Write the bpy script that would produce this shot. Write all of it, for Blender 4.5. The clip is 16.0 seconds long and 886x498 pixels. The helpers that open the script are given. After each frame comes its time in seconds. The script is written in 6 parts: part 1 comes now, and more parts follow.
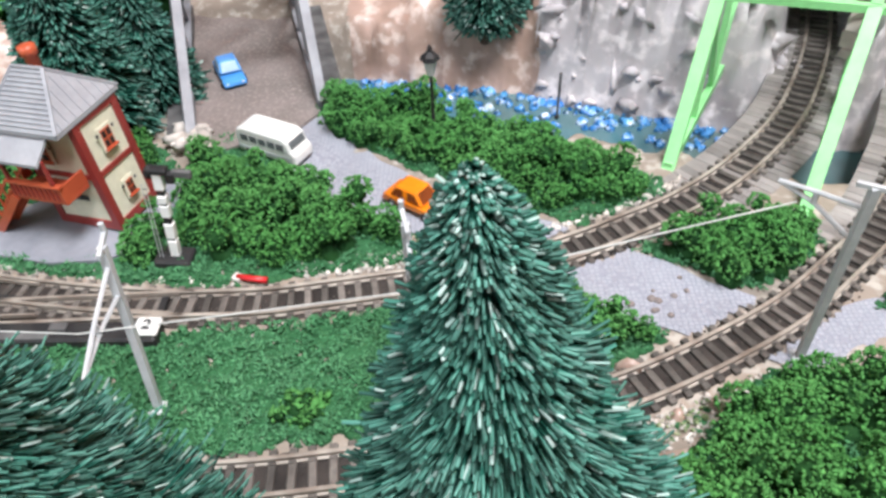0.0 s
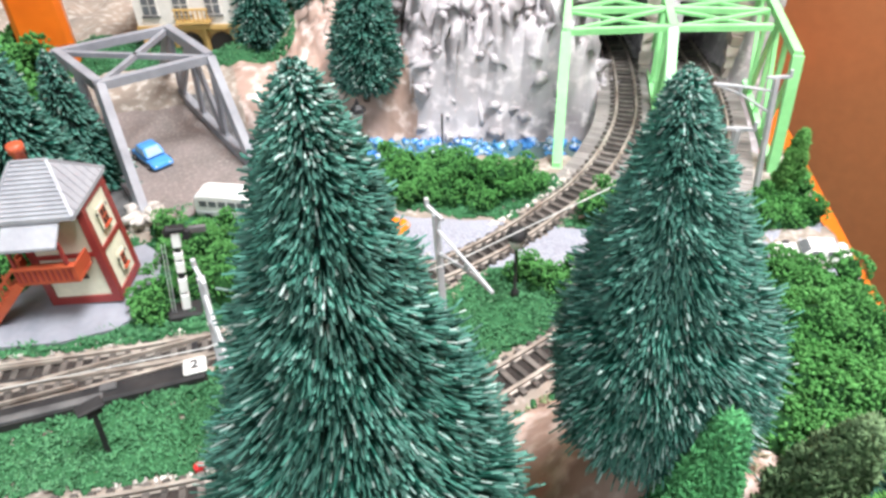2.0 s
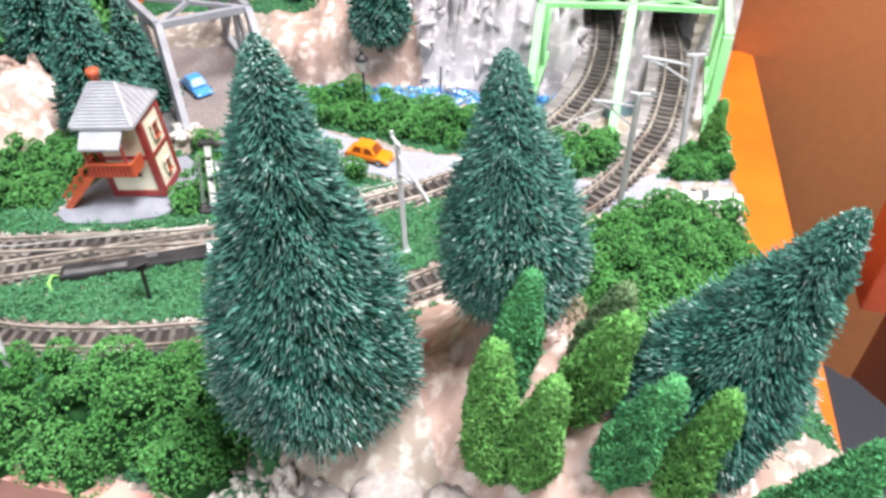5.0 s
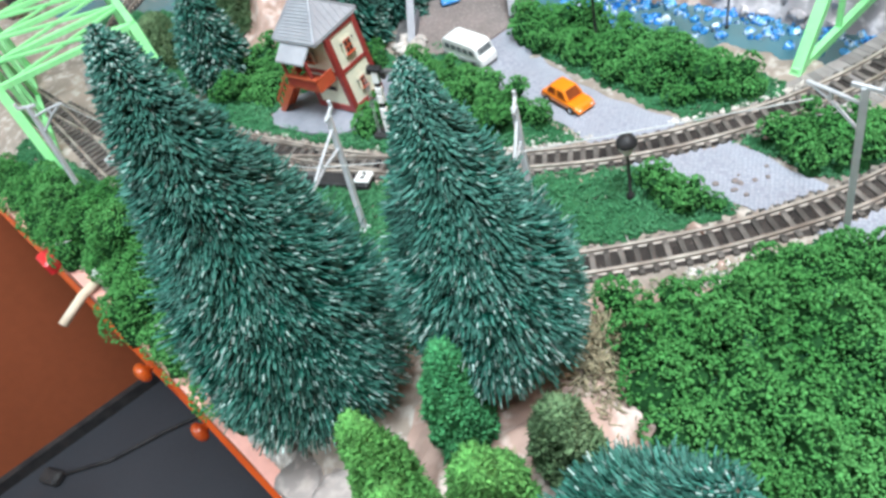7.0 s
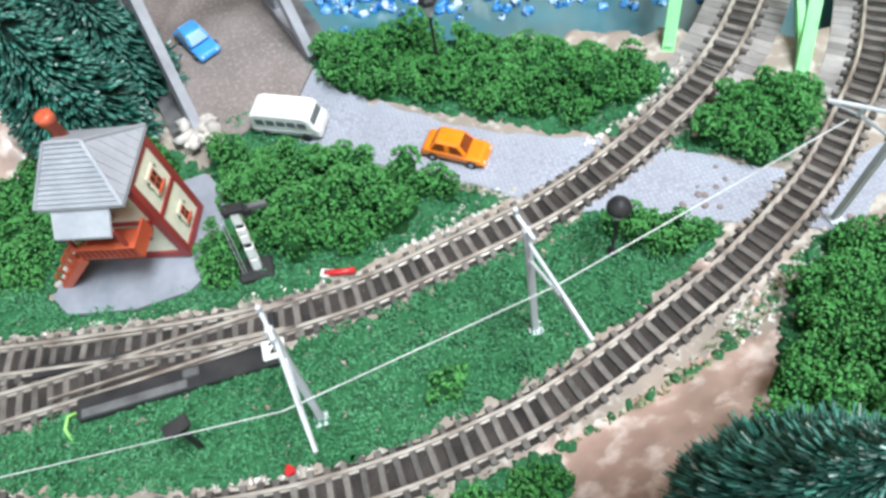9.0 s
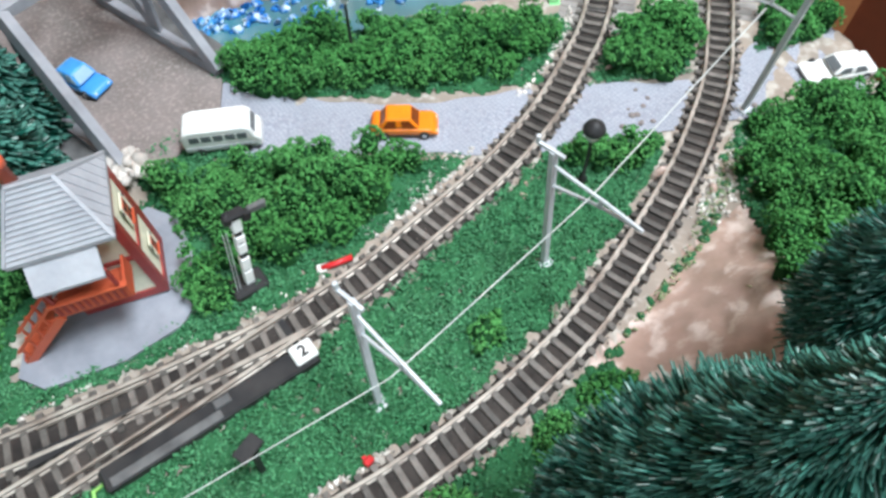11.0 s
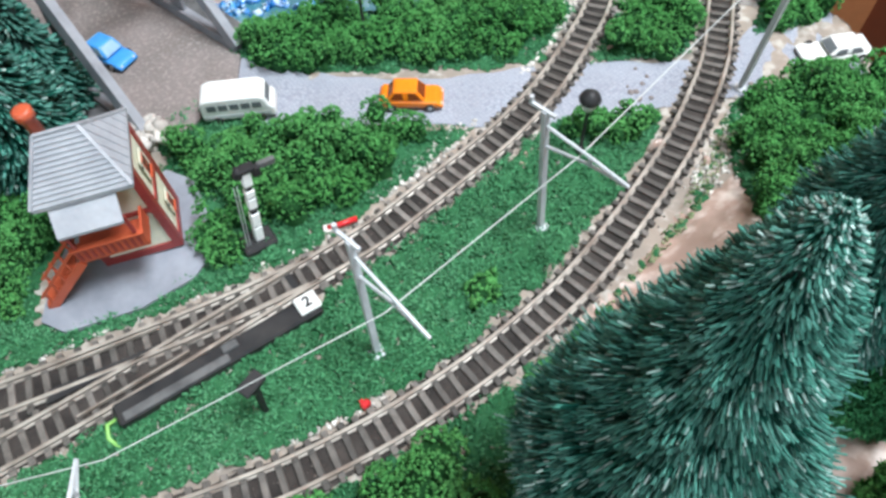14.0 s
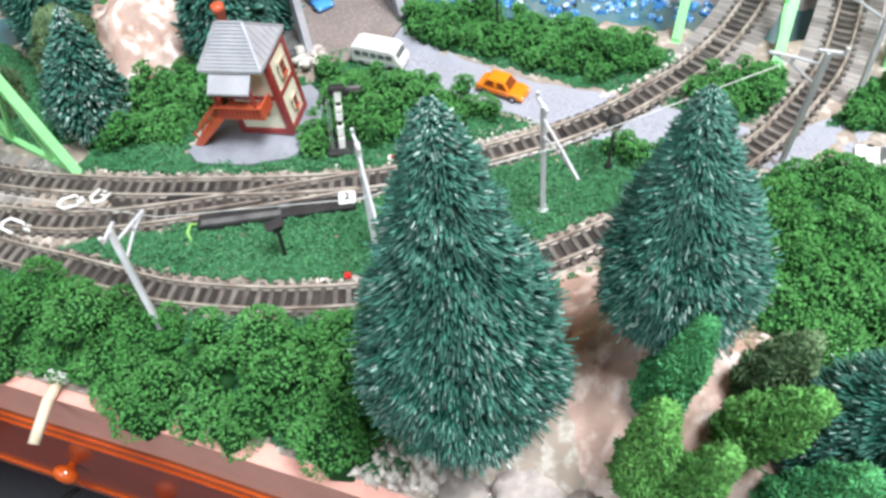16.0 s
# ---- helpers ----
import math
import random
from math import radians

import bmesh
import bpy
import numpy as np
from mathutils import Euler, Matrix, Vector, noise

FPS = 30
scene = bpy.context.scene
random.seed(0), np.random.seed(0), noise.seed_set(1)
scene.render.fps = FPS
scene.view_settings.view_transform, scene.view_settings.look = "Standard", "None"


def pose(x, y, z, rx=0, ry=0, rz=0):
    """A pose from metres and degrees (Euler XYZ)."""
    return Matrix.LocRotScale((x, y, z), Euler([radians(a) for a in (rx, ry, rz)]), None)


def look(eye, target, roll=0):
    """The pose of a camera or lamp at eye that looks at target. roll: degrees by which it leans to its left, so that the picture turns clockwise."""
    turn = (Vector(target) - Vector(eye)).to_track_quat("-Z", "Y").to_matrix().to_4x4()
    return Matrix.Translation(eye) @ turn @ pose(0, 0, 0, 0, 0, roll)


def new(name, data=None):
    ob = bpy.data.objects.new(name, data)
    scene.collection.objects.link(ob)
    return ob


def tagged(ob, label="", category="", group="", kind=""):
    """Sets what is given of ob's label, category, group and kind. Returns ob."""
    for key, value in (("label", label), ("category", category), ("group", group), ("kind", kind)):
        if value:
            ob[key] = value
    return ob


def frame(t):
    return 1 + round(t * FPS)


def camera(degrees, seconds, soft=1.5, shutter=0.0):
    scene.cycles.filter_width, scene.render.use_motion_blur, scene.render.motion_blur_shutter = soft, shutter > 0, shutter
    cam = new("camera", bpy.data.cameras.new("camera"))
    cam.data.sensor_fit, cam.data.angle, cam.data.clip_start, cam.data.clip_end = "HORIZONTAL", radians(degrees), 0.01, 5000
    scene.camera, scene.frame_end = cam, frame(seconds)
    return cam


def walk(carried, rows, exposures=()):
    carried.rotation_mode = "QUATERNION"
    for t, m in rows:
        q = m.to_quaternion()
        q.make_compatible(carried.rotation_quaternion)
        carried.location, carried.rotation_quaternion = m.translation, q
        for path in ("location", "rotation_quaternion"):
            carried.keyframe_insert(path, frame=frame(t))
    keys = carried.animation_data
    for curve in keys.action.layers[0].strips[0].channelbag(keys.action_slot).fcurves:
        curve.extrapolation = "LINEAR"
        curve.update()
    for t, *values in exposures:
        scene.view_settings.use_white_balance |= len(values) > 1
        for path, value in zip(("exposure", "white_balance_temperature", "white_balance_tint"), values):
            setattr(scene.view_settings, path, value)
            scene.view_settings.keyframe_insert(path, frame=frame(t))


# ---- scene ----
CM = 0.01
cam = camera(62.4, 16.0, soft=3.0)
# eye and target in decimetres
PATH = [
    (0, (0.0989, -0.1335, 1.5064), (0.0220, 1.3367, 0.1526), -3.51),
    (0.5, (0.0420, -0.3300, 1.5120), (0.0830, 1.1645, 0.1836), -4.00),
    (1, (-0.1846, -0.4333, 1.6034), (0.0141, 1.0883, 0.3208), -3.51),
    (1.5, (-0.3190, -0.5820, 1.5931), (0.0439, 0.9449, 0.3534), -2.63),
    (2, (-0.5380, -0.5560, 1.6510), (-0.0580, 0.9590, 0.4360), -2.30),
    (2.5, (-0.6950, -0.6680, 1.6900), (-0.1010, 0.7770, 0.4410), -0.30),
    (3, (-0.8130, -0.8800, 1.7680), (-0.1310, 0.5220, 0.5140), -0.70),
    (3.2, (-0.8970, -0.9760, 1.7650), (-0.1590, 0.4280, 0.5460), -0.60),
    (5.3, (-0.1792, -1.2582, 2.0299), (-0.0358, 0.2057, 0.6747), -1.56),
    (5.5, (-0.0055, -1.2658, 2.0594), (-0.0196, 0.1736, 0.6710), -2.82),
    (6, (0.3035, -1.1431, 2.0955), (-0.0825, 0.2234, 0.6871), -10.35),
    (6.5, (0.5380, -0.8353, 1.9704), (-0.1257, 0.4227, 0.5644), -17.45),
    (7, (0.6617, -0.6866, 1.8605), (-0.1043, 0.4972, 0.4421), -19.99),
    (7.5, (0.7293, -0.5892, 1.9923), (-0.0066, 0.5738, 0.5411), -19.95),
    (8, (0.5202, -0.2876, 2.0368), (-0.1405, 0.8085, 0.4999), -20.47),
    (8.5, (0.0320, -0.0146, 2.0177), (-0.2857, 1.0819, 0.3755), -17.24),
    (9, (-0.3206, 0.1828, 1.9826), (-0.2372, 1.2085, 0.2677), -13.01),
    (9.5, (-0.5760, 0.2570, 1.9680), (-0.2298, 1.1615, 0.2181), -6.40),
    (11.8, (-1.0080, 0.2640, 1.9330), (-0.3741, 1.1319, 0.2463), -1.80),
    (12, (-1.0020, 0.2600, 1.9420), (-0.3712, 1.1227, 0.2515), -2.00),
    (12.5, (-1.0460, 0.2260, 1.9310), (-0.4319, 1.1031, 0.2418), -2.50),
    (13, (-1.0750, 0.1890, 1.9240), (-0.4730, 1.0789, 0.2371), -3.20),
    (13.5, (-1.0660, 0.1650, 1.9170), (-0.4668, 1.0573, 0.2304), -3.30),
    (14, (-1.0220, 0.0660, 1.9410), (-0.4430, 0.9840, 0.2611), -3.00),
    (14.5, (-0.8810, -0.1110, 1.9760), (-0.3739, 0.8652, 0.3057), -1.20),
    (15, (-0.7530, -0.4070, 2.0770), (-0.4239, 0.6442, 0.4077), -3.10),
    (15.5, (-0.6120, -0.6050, 2.1850), (-0.4410, 0.5091, 0.5329), -4.70),
    (16, (-0.4910, -0.7910, 2.2110), (-0.4620, 0.4169, 0.6172), -7.30),
]
walk(cam, [(t, look(Vector(e) * 0.1, Vector(g) * 0.1, r)) for t, e, g, r in PATH],
     [(0, -0.06, 6700, 15), (1, 0.16, 6700, 15), (2, 0.35, 6800, 15), (3.2, 0.42, 6900, 16), (5.5, 0.5, 6600, 17), (6.5, 0.05, 6200, 7), (7.5, 0.08, 6200, 7), (8.4, 0.22, 6300, 9), (9, 0.06, 6200, 7), (9.7, -0.02, 6200, 7), (12, -0.04, 6200, 8), (14, -0.04, 6200, 8), (15, 0.04, 6300, 8), (16, 0.2, 6500, 11)])

# ---- light ----
world = bpy.data.worlds.new("world")
scene.world = world
world.use_nodes = True
world.node_tree.nodes["Background"].inputs[0].default_value = (0.80, 0.92, 1.0, 1)
world.node_tree.nodes["Background"].inputs[1].default_value = 0.06


def area_lamp(name, eye, target, size_x, size_y, watts, colour):
    data = bpy.data.lights.new(name, "AREA")
    data.shape, data.size, data.size_y = "RECTANGLE", size_x * CM, size_y * CM
    data.energy, data.color = watts, colour
    ob = new(name, data)
    ob.matrix_world = look([a * CM for a in eye], [a * CM for a in target])
    return ob


area_lamp("ceiling_lamp", (32, -14, 124), (2, 8, 0), 60, 40, 42.0, (0.90, 0.965, 1.0))
# added soft fill from the front left; the room has no window there
area_lamp("front_fill", (-70, -60, 70), (0, 10, 0), 70, 60, 6.0, (0.78, 0.92, 1.0))


# ---- materials ----
def mat(name, colour, second=None, rough=0.6, grain=3.0, stain=0.6, bump=0.25, metal=0.0, coat=0.0, island=0.0, obj=0.0, third=None, spec=0.5):
    """Two-scale procedural surface; grain and stain are in features per cm."""
    m = bpy.data.materials.new(name)
    m.use_nodes = True
    nt = m.node_tree
    n, l = nt.nodes, nt.links
    bsdf = n["Principled BSDF"]
    second = second or tuple(c * 0.72 for c in colour)
    tc = n.new("ShaderNodeTexCoord")
    geo = n.new("ShaderNodeNewGeometry")
    fine = n.new("ShaderNodeTexNoise")
    fine.inputs["Scale"].default_value = grain * 100
    fine.inputs["Detail"].default_value = 4
    big = n.new("ShaderNodeTexNoise")
    big.inputs["Scale"].default_value = stain * 100
    big.inputs["Detail"].default_value = 3
    l.new(geo.outputs["Position"], fine.inputs["Vector"])
    l.new(geo.outputs["Position"], big.inputs["Vector"])
    ramp = n.new("ShaderNodeMapRange")
    ramp.inputs[1].default_value, ramp.inputs[2].default_value = 0.32, 0.68
    l.new(big.outputs["Fac"], ramp.inputs[0])
    mix = n.new("ShaderNodeMix")
    mix.data_type = "RGBA"
    mix.inputs[6].default_value, mix.inputs[7].default_value = (*colour, 1), (*second, 1)
    l.new(ramp.outputs[0], mix.inputs[0])
    out = mix.outputs[2]
    if third:
        r2 = n.new("ShaderNodeMapRange")
        r2.inputs[1].default_value, r2.inputs[2].default_value = 0.5, 0.66
        l.new(fine.outputs["Fac"], r2.inputs[0])
        mx = n.new("ShaderNodeMix")
        mx.data_type = "RGBA"
        l.new(r2.outputs[0], mx.inputs[0])
        l.new(out, mx.inputs[6])
        mx.inputs[7].default_value = (*third, 1)
        out = mx.outputs[2]
    hsv = n.new("ShaderNodeHueSaturation")
    l.new(out, hsv.inputs["Color"])
    val = n.new("ShaderNodeMapRange")
    val.inputs[3].default_value, val.inputs[4].default_value = 0.86, 1.14
    l.new(fine.outputs["Fac"], val.inputs[0])
    last = val.outputs[0]
    for amount, node, socket in ((island, geo, "Random Per Island"), (obj, n.new("ShaderNodeObjectInfo"), "Random")):
        if amount:
            mr = n.new("ShaderNodeMapRange")
            mr.inputs[3].default_value, mr.inputs[4].default_value = 1 - amount, 1 + amount
            l.new(node.outputs[socket], mr.inputs[0])
            mul = n.new("ShaderNodeMath")
            mul.operation = "MULTIPLY"
            l.new(last, mul.inputs[0])
            l.new(mr.outputs[0], mul.inputs[1])
            last = mul.outputs[0]
    l.new(last, hsv.inputs["Value"])
    l.new(hsv.outputs[0], bsdf.inputs["Base Color"])
    bsdf.inputs["Roughness"].default_value = rough
    bsdf.inputs["Metallic"].default_value = metal
    bsdf.inputs["Coat Weight"].default_value = coat
    bsdf.inputs["Specular IOR Level"].default_value = spec
    if bump:
        bp = n.new("ShaderNodeBump")
        bp.inputs["Strength"].default_value = bump
        bp.inputs["Distance"].default_value = 0.0006
        l.new(fine.outputs["Fac"], bp.inputs["Height"])
        l.new(bp.outputs[0], bsdf.inputs["Normal"])
    return m


def cobble_mat(name, colour, joint, size, rough=0.75):
    """Fine setts cast in plastic: cells with sunk joints."""
    m = mat(name, colour, tuple(c * 0.85 for c in colour), rough=rough, grain=6, stain=0.5, bump=0.2)
    n, l = m.node_tree.nodes, m.node_tree.links
    bsdf = n["Principled BSDF"]
    vor = n.new("ShaderNodeTexVoronoi")
    vor.feature = "DISTANCE_TO_EDGE"
    vor.inputs["Scale"].default_value = 100 / size
    vor.inputs["Randomness"].default_value = 0.35
    l.new(n.new("ShaderNodeNewGeometry").outputs["Position"], vor.inputs["Vector"])
    mr = n.new("ShaderNodeMapRange")
    mr.inputs[1].default_value, mr.inputs[2].default_value = 0.02, 0.16
    l.new(vor.outputs["Distance"], mr.inputs[0])
    old = bsdf.inputs["Base Color"].links[0].from_socket
    mx = n.new("ShaderNodeMix")
    mx.data_type = "RGBA"
    l.new(mr.outputs[0], mx.inputs[0])
    mx.inputs[6].default_value = (*joint, 1)
    l.new(old, mx.inputs[7])
    l.new(mx.outputs[2], bsdf.inputs["Base Color"])
    bp = n.new("ShaderNodeBump")
    bp.inputs["Strength"].default_value, bp.inputs["Distance"].default_value = 0.5, 0.0006
    l.new(mr.outputs[0], bp.inputs["Height"])
    l.new(bp.outputs[0], bsdf.inputs["Normal"])
    return m


M_ground = mat("plaster_ground", (0.34, 0.275, 0.225), (0.235, 0.20, 0.17), rough=0.85, grain=2.2, stain=0.35, bump=0.6, third=(0.44, 0.40, 0.355))
M_rock = mat("painted_rock", (0.50, 0.47, 0.49), (0.30, 0.27, 0.28), rough=0.68, grain=1.6, stain=0.33, bump=0.9, third=(0.66, 0.61, 0.62), coat=0.10)
M_earth = mat("pink_plaster", (0.48, 0.33, 0.275), (0.30, 0.205, 0.165), rough=0.42, grain=1.3, stain=0.7, bump=1.0, third=(0.62, 0.51, 0.46), coat=0.25)
M_rubble = mat("pale_rubble", (0.66, 0.62, 0.58), (0.42, 0.38, 0.34), rough=0.8, grain=5, stain=1.5, bump=0.4, island=0.35)
M_road = cobble_mat("grey_setts", (0.38, 0.395, 0.455), (0.27, 0.28, 0.33), 0.15)
M_yard = mat("grey_yard", (0.27, 0.28, 0.32), (0.20, 0.21, 0.245), rough=0.8, grain=4, stain=0.7, bump=0.3)
M_deck = mat("weathered_deck", (0.20, 0.18, 0.17), (0.29, 0.27, 0.26), rough=0.8, grain=5, stain=0.7, bump=0.4, obj=0.3)
M_asphalt = mat("worn_asphalt", (0.24, 0.20, 0.19), (0.17, 0.145, 0.135), rough=0.85, grain=7, stain=0.45, bump=0.3, third=(0.27, 0.23, 0.215))
M_sleeper = mat("sleeper_brown", (0.080, 0.070, 0.062), (0.150, 0.132, 0.118), rough=0.65, grain=8, stain=2, bump=0.4, obj=0.5)
M_ballast = mat("ballast", (0.022, 0.019, 0.018), (0.060, 0.050, 0.045), rough=0.9, grain=7, stain=0.9, bump=0.9, spec=0.2)
M_grit = mat("ballast_grit", (0.045, 0.038, 0.034), (0.15, 0.125, 0.108), rough=0.9, grain=6, stain=0.8, bump=0.3, island=0.6)
M_rail = mat("rail_nickel", (0.50, 0.45, 0.395), (0.22, 0.175, 0.145), rough=0.5, grain=4, stain=0.9, bump=0.15, metal=0.3)
M_black = mat("black_plastic", (0.018, 0.018, 0.020), (0.040, 0.038, 0.038), rough=0.5, grain=5, stain=1.0, bump=0.15, spec=0.25)
M_greyplate = mat("dusty_grey_plate", (0.055, 0.054, 0.056), (0.15, 0.148, 0.148), rough=0.65, grain=5, stain=1.0, bump=0.2, spec=0.3)
M_white = mat("white_plastic", (0.78, 0.78, 0.76), (0.68, 0.68, 0.66), rough=0.4, grain=4, stain=1.0, bump=0.05)
M_mast = mat("pale_grey_plastic", (0.55, 0.57, 0.59), (0.45, 0.47, 0.49), rough=0.35, grain=6, stain=1.4, bump=0.1)
M_wire = mat("white_wire", (0.60, 0.62, 0.60), rough=0.5, bump=0.0)
M_green = mat("light_green_plastic", (0.32, 0.80, 0.34), (0.26, 0.70, 0.28), rough=0.42, grain=4, stain=0.8, bump=0.08)
M_grey = mat("grey_girder", (0.30, 0.31, 0.34), (0.21, 0.215, 0.24), rough=0.55, grain=4, stain=0.8, bump=0.15)
M_bush = mat("leaf_green", (0.054, 0.196, 0.050), (0.095, 0.285, 0.084), rough=0.95, grain=6, stain=0.35, bump=0.3, island=0.36, spec=0.08)
# core colour darkened to stand in for shade between the leaves
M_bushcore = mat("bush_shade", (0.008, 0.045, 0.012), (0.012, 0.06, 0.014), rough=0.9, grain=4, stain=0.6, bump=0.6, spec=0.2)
M_grass = mat("turf_green", (0.052, 0.190, 0.082), (0.085, 0.245, 0.118), rough=0.9, grain=6, stain=0.35, bump=0.3, island=0.4, spec=0.15)
# mat green darkened to give the gaps in the grass their shade
M_grassbase = mat("shaded_turf_mat", (0.022, 0.098, 0.038), (0.042, 0.15, 0.064), rough=0.9, grain=7, stain=0.5, bump=0.8, spec=0.15)
M_needle = mat("fir_bristle", (0.006, 0.062, 0.044), (0.012, 0.092, 0.066), rough=0.45, grain=3, stain=0.5, bump=0.0, island=0.45, spec=0.35)
M_tip = mat("green_tip", (0.032, 0.150, 0.112), (0.080, 0.220, 0.178), rough=0.5, grain=3, stain=1.0, bump=0.0, island=0.5, spec=0.35)
M_frost = mat("frosted_tip", (0.22, 0.36, 0.32), (0.42, 0.53, 0.49), rough=0.5, grain=3, stain=1.2, bump=0.0, island=0.4)
# near-black colour stands in for the shade deep among the bristles
M_fircore = mat("fir_inner_shade", (0.004, 0.024, 0.019), rough=0.9, grain=3, stain=0.6, bump=0.4)
M_sap = mat("flock_bright", (0.125, 0.32, 0.085), (0.075, 0.23, 0.055), rough=0.85, grain=6, stain=0.8, bump=0.3, island=0.5, spec=0.2)
M_sapdark = mat("flock_blue_green", (0.085, 0.32, 0.120), (0.045, 0.20, 0.080), rough=0.85, grain=6, stain=0.8, bump=0.3, island=0.5, spec=0.2)
M_olive = mat("flock_olive", (0.135, 0.210, 0.105), (0.065, 0.125, 0.055), rough=0.9, grain=6, stain=0.8, bump=0.3, island=0.5, spec=0.2)
M_bark = mat("bark", (0.10, 0.065, 0.045), rough=0.9, grain=6, stain=1, bump=0.6)
M_red = mat("oxide_red", (0.30, 0.040, 0.035), (0.24, 0.030, 0.028), rough=0.4, grain=4, stain=0.9, bump=0.08)
M_orange_red = mat("orange_red_plastic", (0.52, 0.105, 0.045), (0.42, 0.075, 0.035), rough=0.35, grain=4, stain=0.9, bump=0.08)
M_cream = mat("cream_render", (0.74, 0.73, 0.58), (0.66, 0.65, 0.52), rough=0.6, grain=5, stain=1.0, bump=0.2)
M_roof = mat("grey_roof", (0.36, 0.37, 0.40), (0.30, 0.31, 0.34), rough=0.5, grain=5, stain=0.8, bump=0.15)
M_dark = mat("dark_opening", (0.03, 0.02, 0.02), rough=0.6, bump=0.0)
M_ocar = mat("orange_car_paint", (0.86, 0.235, 0.010), (0.80, 0.20, 0.008), rough=0.28, grain=3, stain=1.2, bump=0.0, coat=0.3)
M_bluecar = mat("blue_car_paint", (0.07, 0.33, 0.75), (0.055, 0.27, 0.66), rough=0.28, grain=3, stain=1.2, bump=0.0, coat=0.3)
M_whitecar = mat("white_car_paint", (0.80, 0.80, 0.78), (0.74, 0.74, 0.72), rough=0.3, grain=3, stain=1.2, bump=0.0, coat=0.3)
M_glassdark = mat("amber_window", (0.26, 0.060, 0.015), (0.16, 0.040, 0.012), rough=0.2, bump=0.0)
M_glassblue = mat("pale_blue_window", (0.42, 0.58, 0.70), (0.30, 0.46, 0.60), rough=0.2, bump=0.0)
M_glassgrey = mat("grey_window", (0.16, 0.17, 0.18), (0.11, 0.12, 0.13), rough=0.2, bump=0.0)
M_tyre = mat("tyre_black", (0.03, 0.028, 0.028), rough=0.7, bump=0.0)
M_water = mat("blue_water", (0.040, 0.20, 0.27), (0.115, 0.135, 0.105), rough=0.12, grain=0.9, stain=0.11, bump=0.30, coat=0.6)
M_foam = mat("blue_white_foam", (0.022, 0.20, 0.62), (0.10, 0.38, 0.70), rough=0.25, grain=2.2, stain=0.6, bump=0.6, coat=0.4, third=(0.62, 0.74, 0.80))
# black that paints the darkness inside the tunnel bores
M_tunnel = mat("bore_shade_black", (0.015, 0.012, 0.011), rough=0.95, grain=3, bump=0.2)
M_pillar = mat("pale_stone", (0.70, 0.62, 0.57), (0.52, 0.42, 0.37), rough=0.7, grain=3, stain=0.9, bump=0.6)
M_lip = mat("pink_painted_board", (0.70, 0.37, 0.31), (0.63, 0.325, 0.27), rough=0.45, grain=3, stain=0.3, bump=0.06)
M_varnish = mat("orange_varnish", (0.56, 0.095, 0.012), (0.40, 0.055, 0.010), rough=0.2, grain=2, stain=0.25, bump=0.03, coat=0.5)
M_redboard = mat("red_varnish", (0.36, 0.055, 0.022), (0.27, 0.042, 0.020), rough=0.28, grain=2, stain=0.12, bump=0.03, coat=0.4)
M_terracotta = mat("terracotta_panel", (0.30, 0.080, 0.032), (0.26, 0.070, 0.027), rough=0.5, grain=1.2, stain=0.06, bump=0.05)
M_boulder = mat("pale_pink_plaster", (0.31, 0.265, 0.245), (0.20, 0.18, 0.172), rough=0.65, grain=1.8, stain=0.42, bump=0.8, third=(0.38, 0.325, 0.295), coat=0.05)
M_brown = mat("brown_wall_paint", (0.52, 0.205, 0.080), (0.48, 0.185, 0.072), rough=0.5, grain=1.2, stain=0.05, bump=0.05)
M_brown2 = mat("dark_brown_panel", (0.21, 0.055, 0.022), (0.18, 0.046, 0.018), rough=0.5, grain=1.2, stain=0.06, bump=0.05)
M_floor = mat("charcoal_floor", (0.030, 0.032, 0.040), (0.020, 0.022, 0.028), rough=0.7, grain=3, stain=0.08, bump=0.2)
M_wallpale = mat("room_wall", (0.62, 0.58, 0.52), (0.58, 0.54, 0.48), rough=0.8, grain=1, stain=0.03, bump=0.1)
M_olivewall = mat("dark_back_wall", (0.035, 0.035, 0.018), (0.05, 0.045, 0.022), rough=0.8, grain=1, stain=0.06, bump=0.1)
M_yellow = mat("yellow_card", (0.85, 0.58, 0.02), (0.80, 0.52, 0.02), rough=0.4, bump=0.0)
M_wood = mat("pale_wood", (0.66, 0.56, 0.44), (0.56, 0.46, 0.34), rough=0.6, grain=5, stain=1.4, bump=0.1)
M_redplastic = mat("bright_red", (0.65, 0.025, 0.03), rough=0.35, bump=0.0)
M_facade = mat("white_facade", (0.78, 0.75, 0.70), (0.70, 0.67, 0.62), rough=0.7, grain=4, stain=0.6, bump=0.15)
M_ochre = mat("ochre_facade", (0.62, 0.40, 0.14), (0.52, 0.32, 0.11), rough=0.7, grain=4, stain=0.8, bump=0.15)
M_palegrass = mat("straw_grass", (0.30, 0.34, 0.20), (0.16, 0.25, 0.11), rough=0.9, grain=6, stain=0.6, bump=0.3, island=0.4, spec=0.15)
M_lightgreen = mat("pale_green_wire", (0.30, 0.62, 0.15), rough=0.4, bump=0.0)


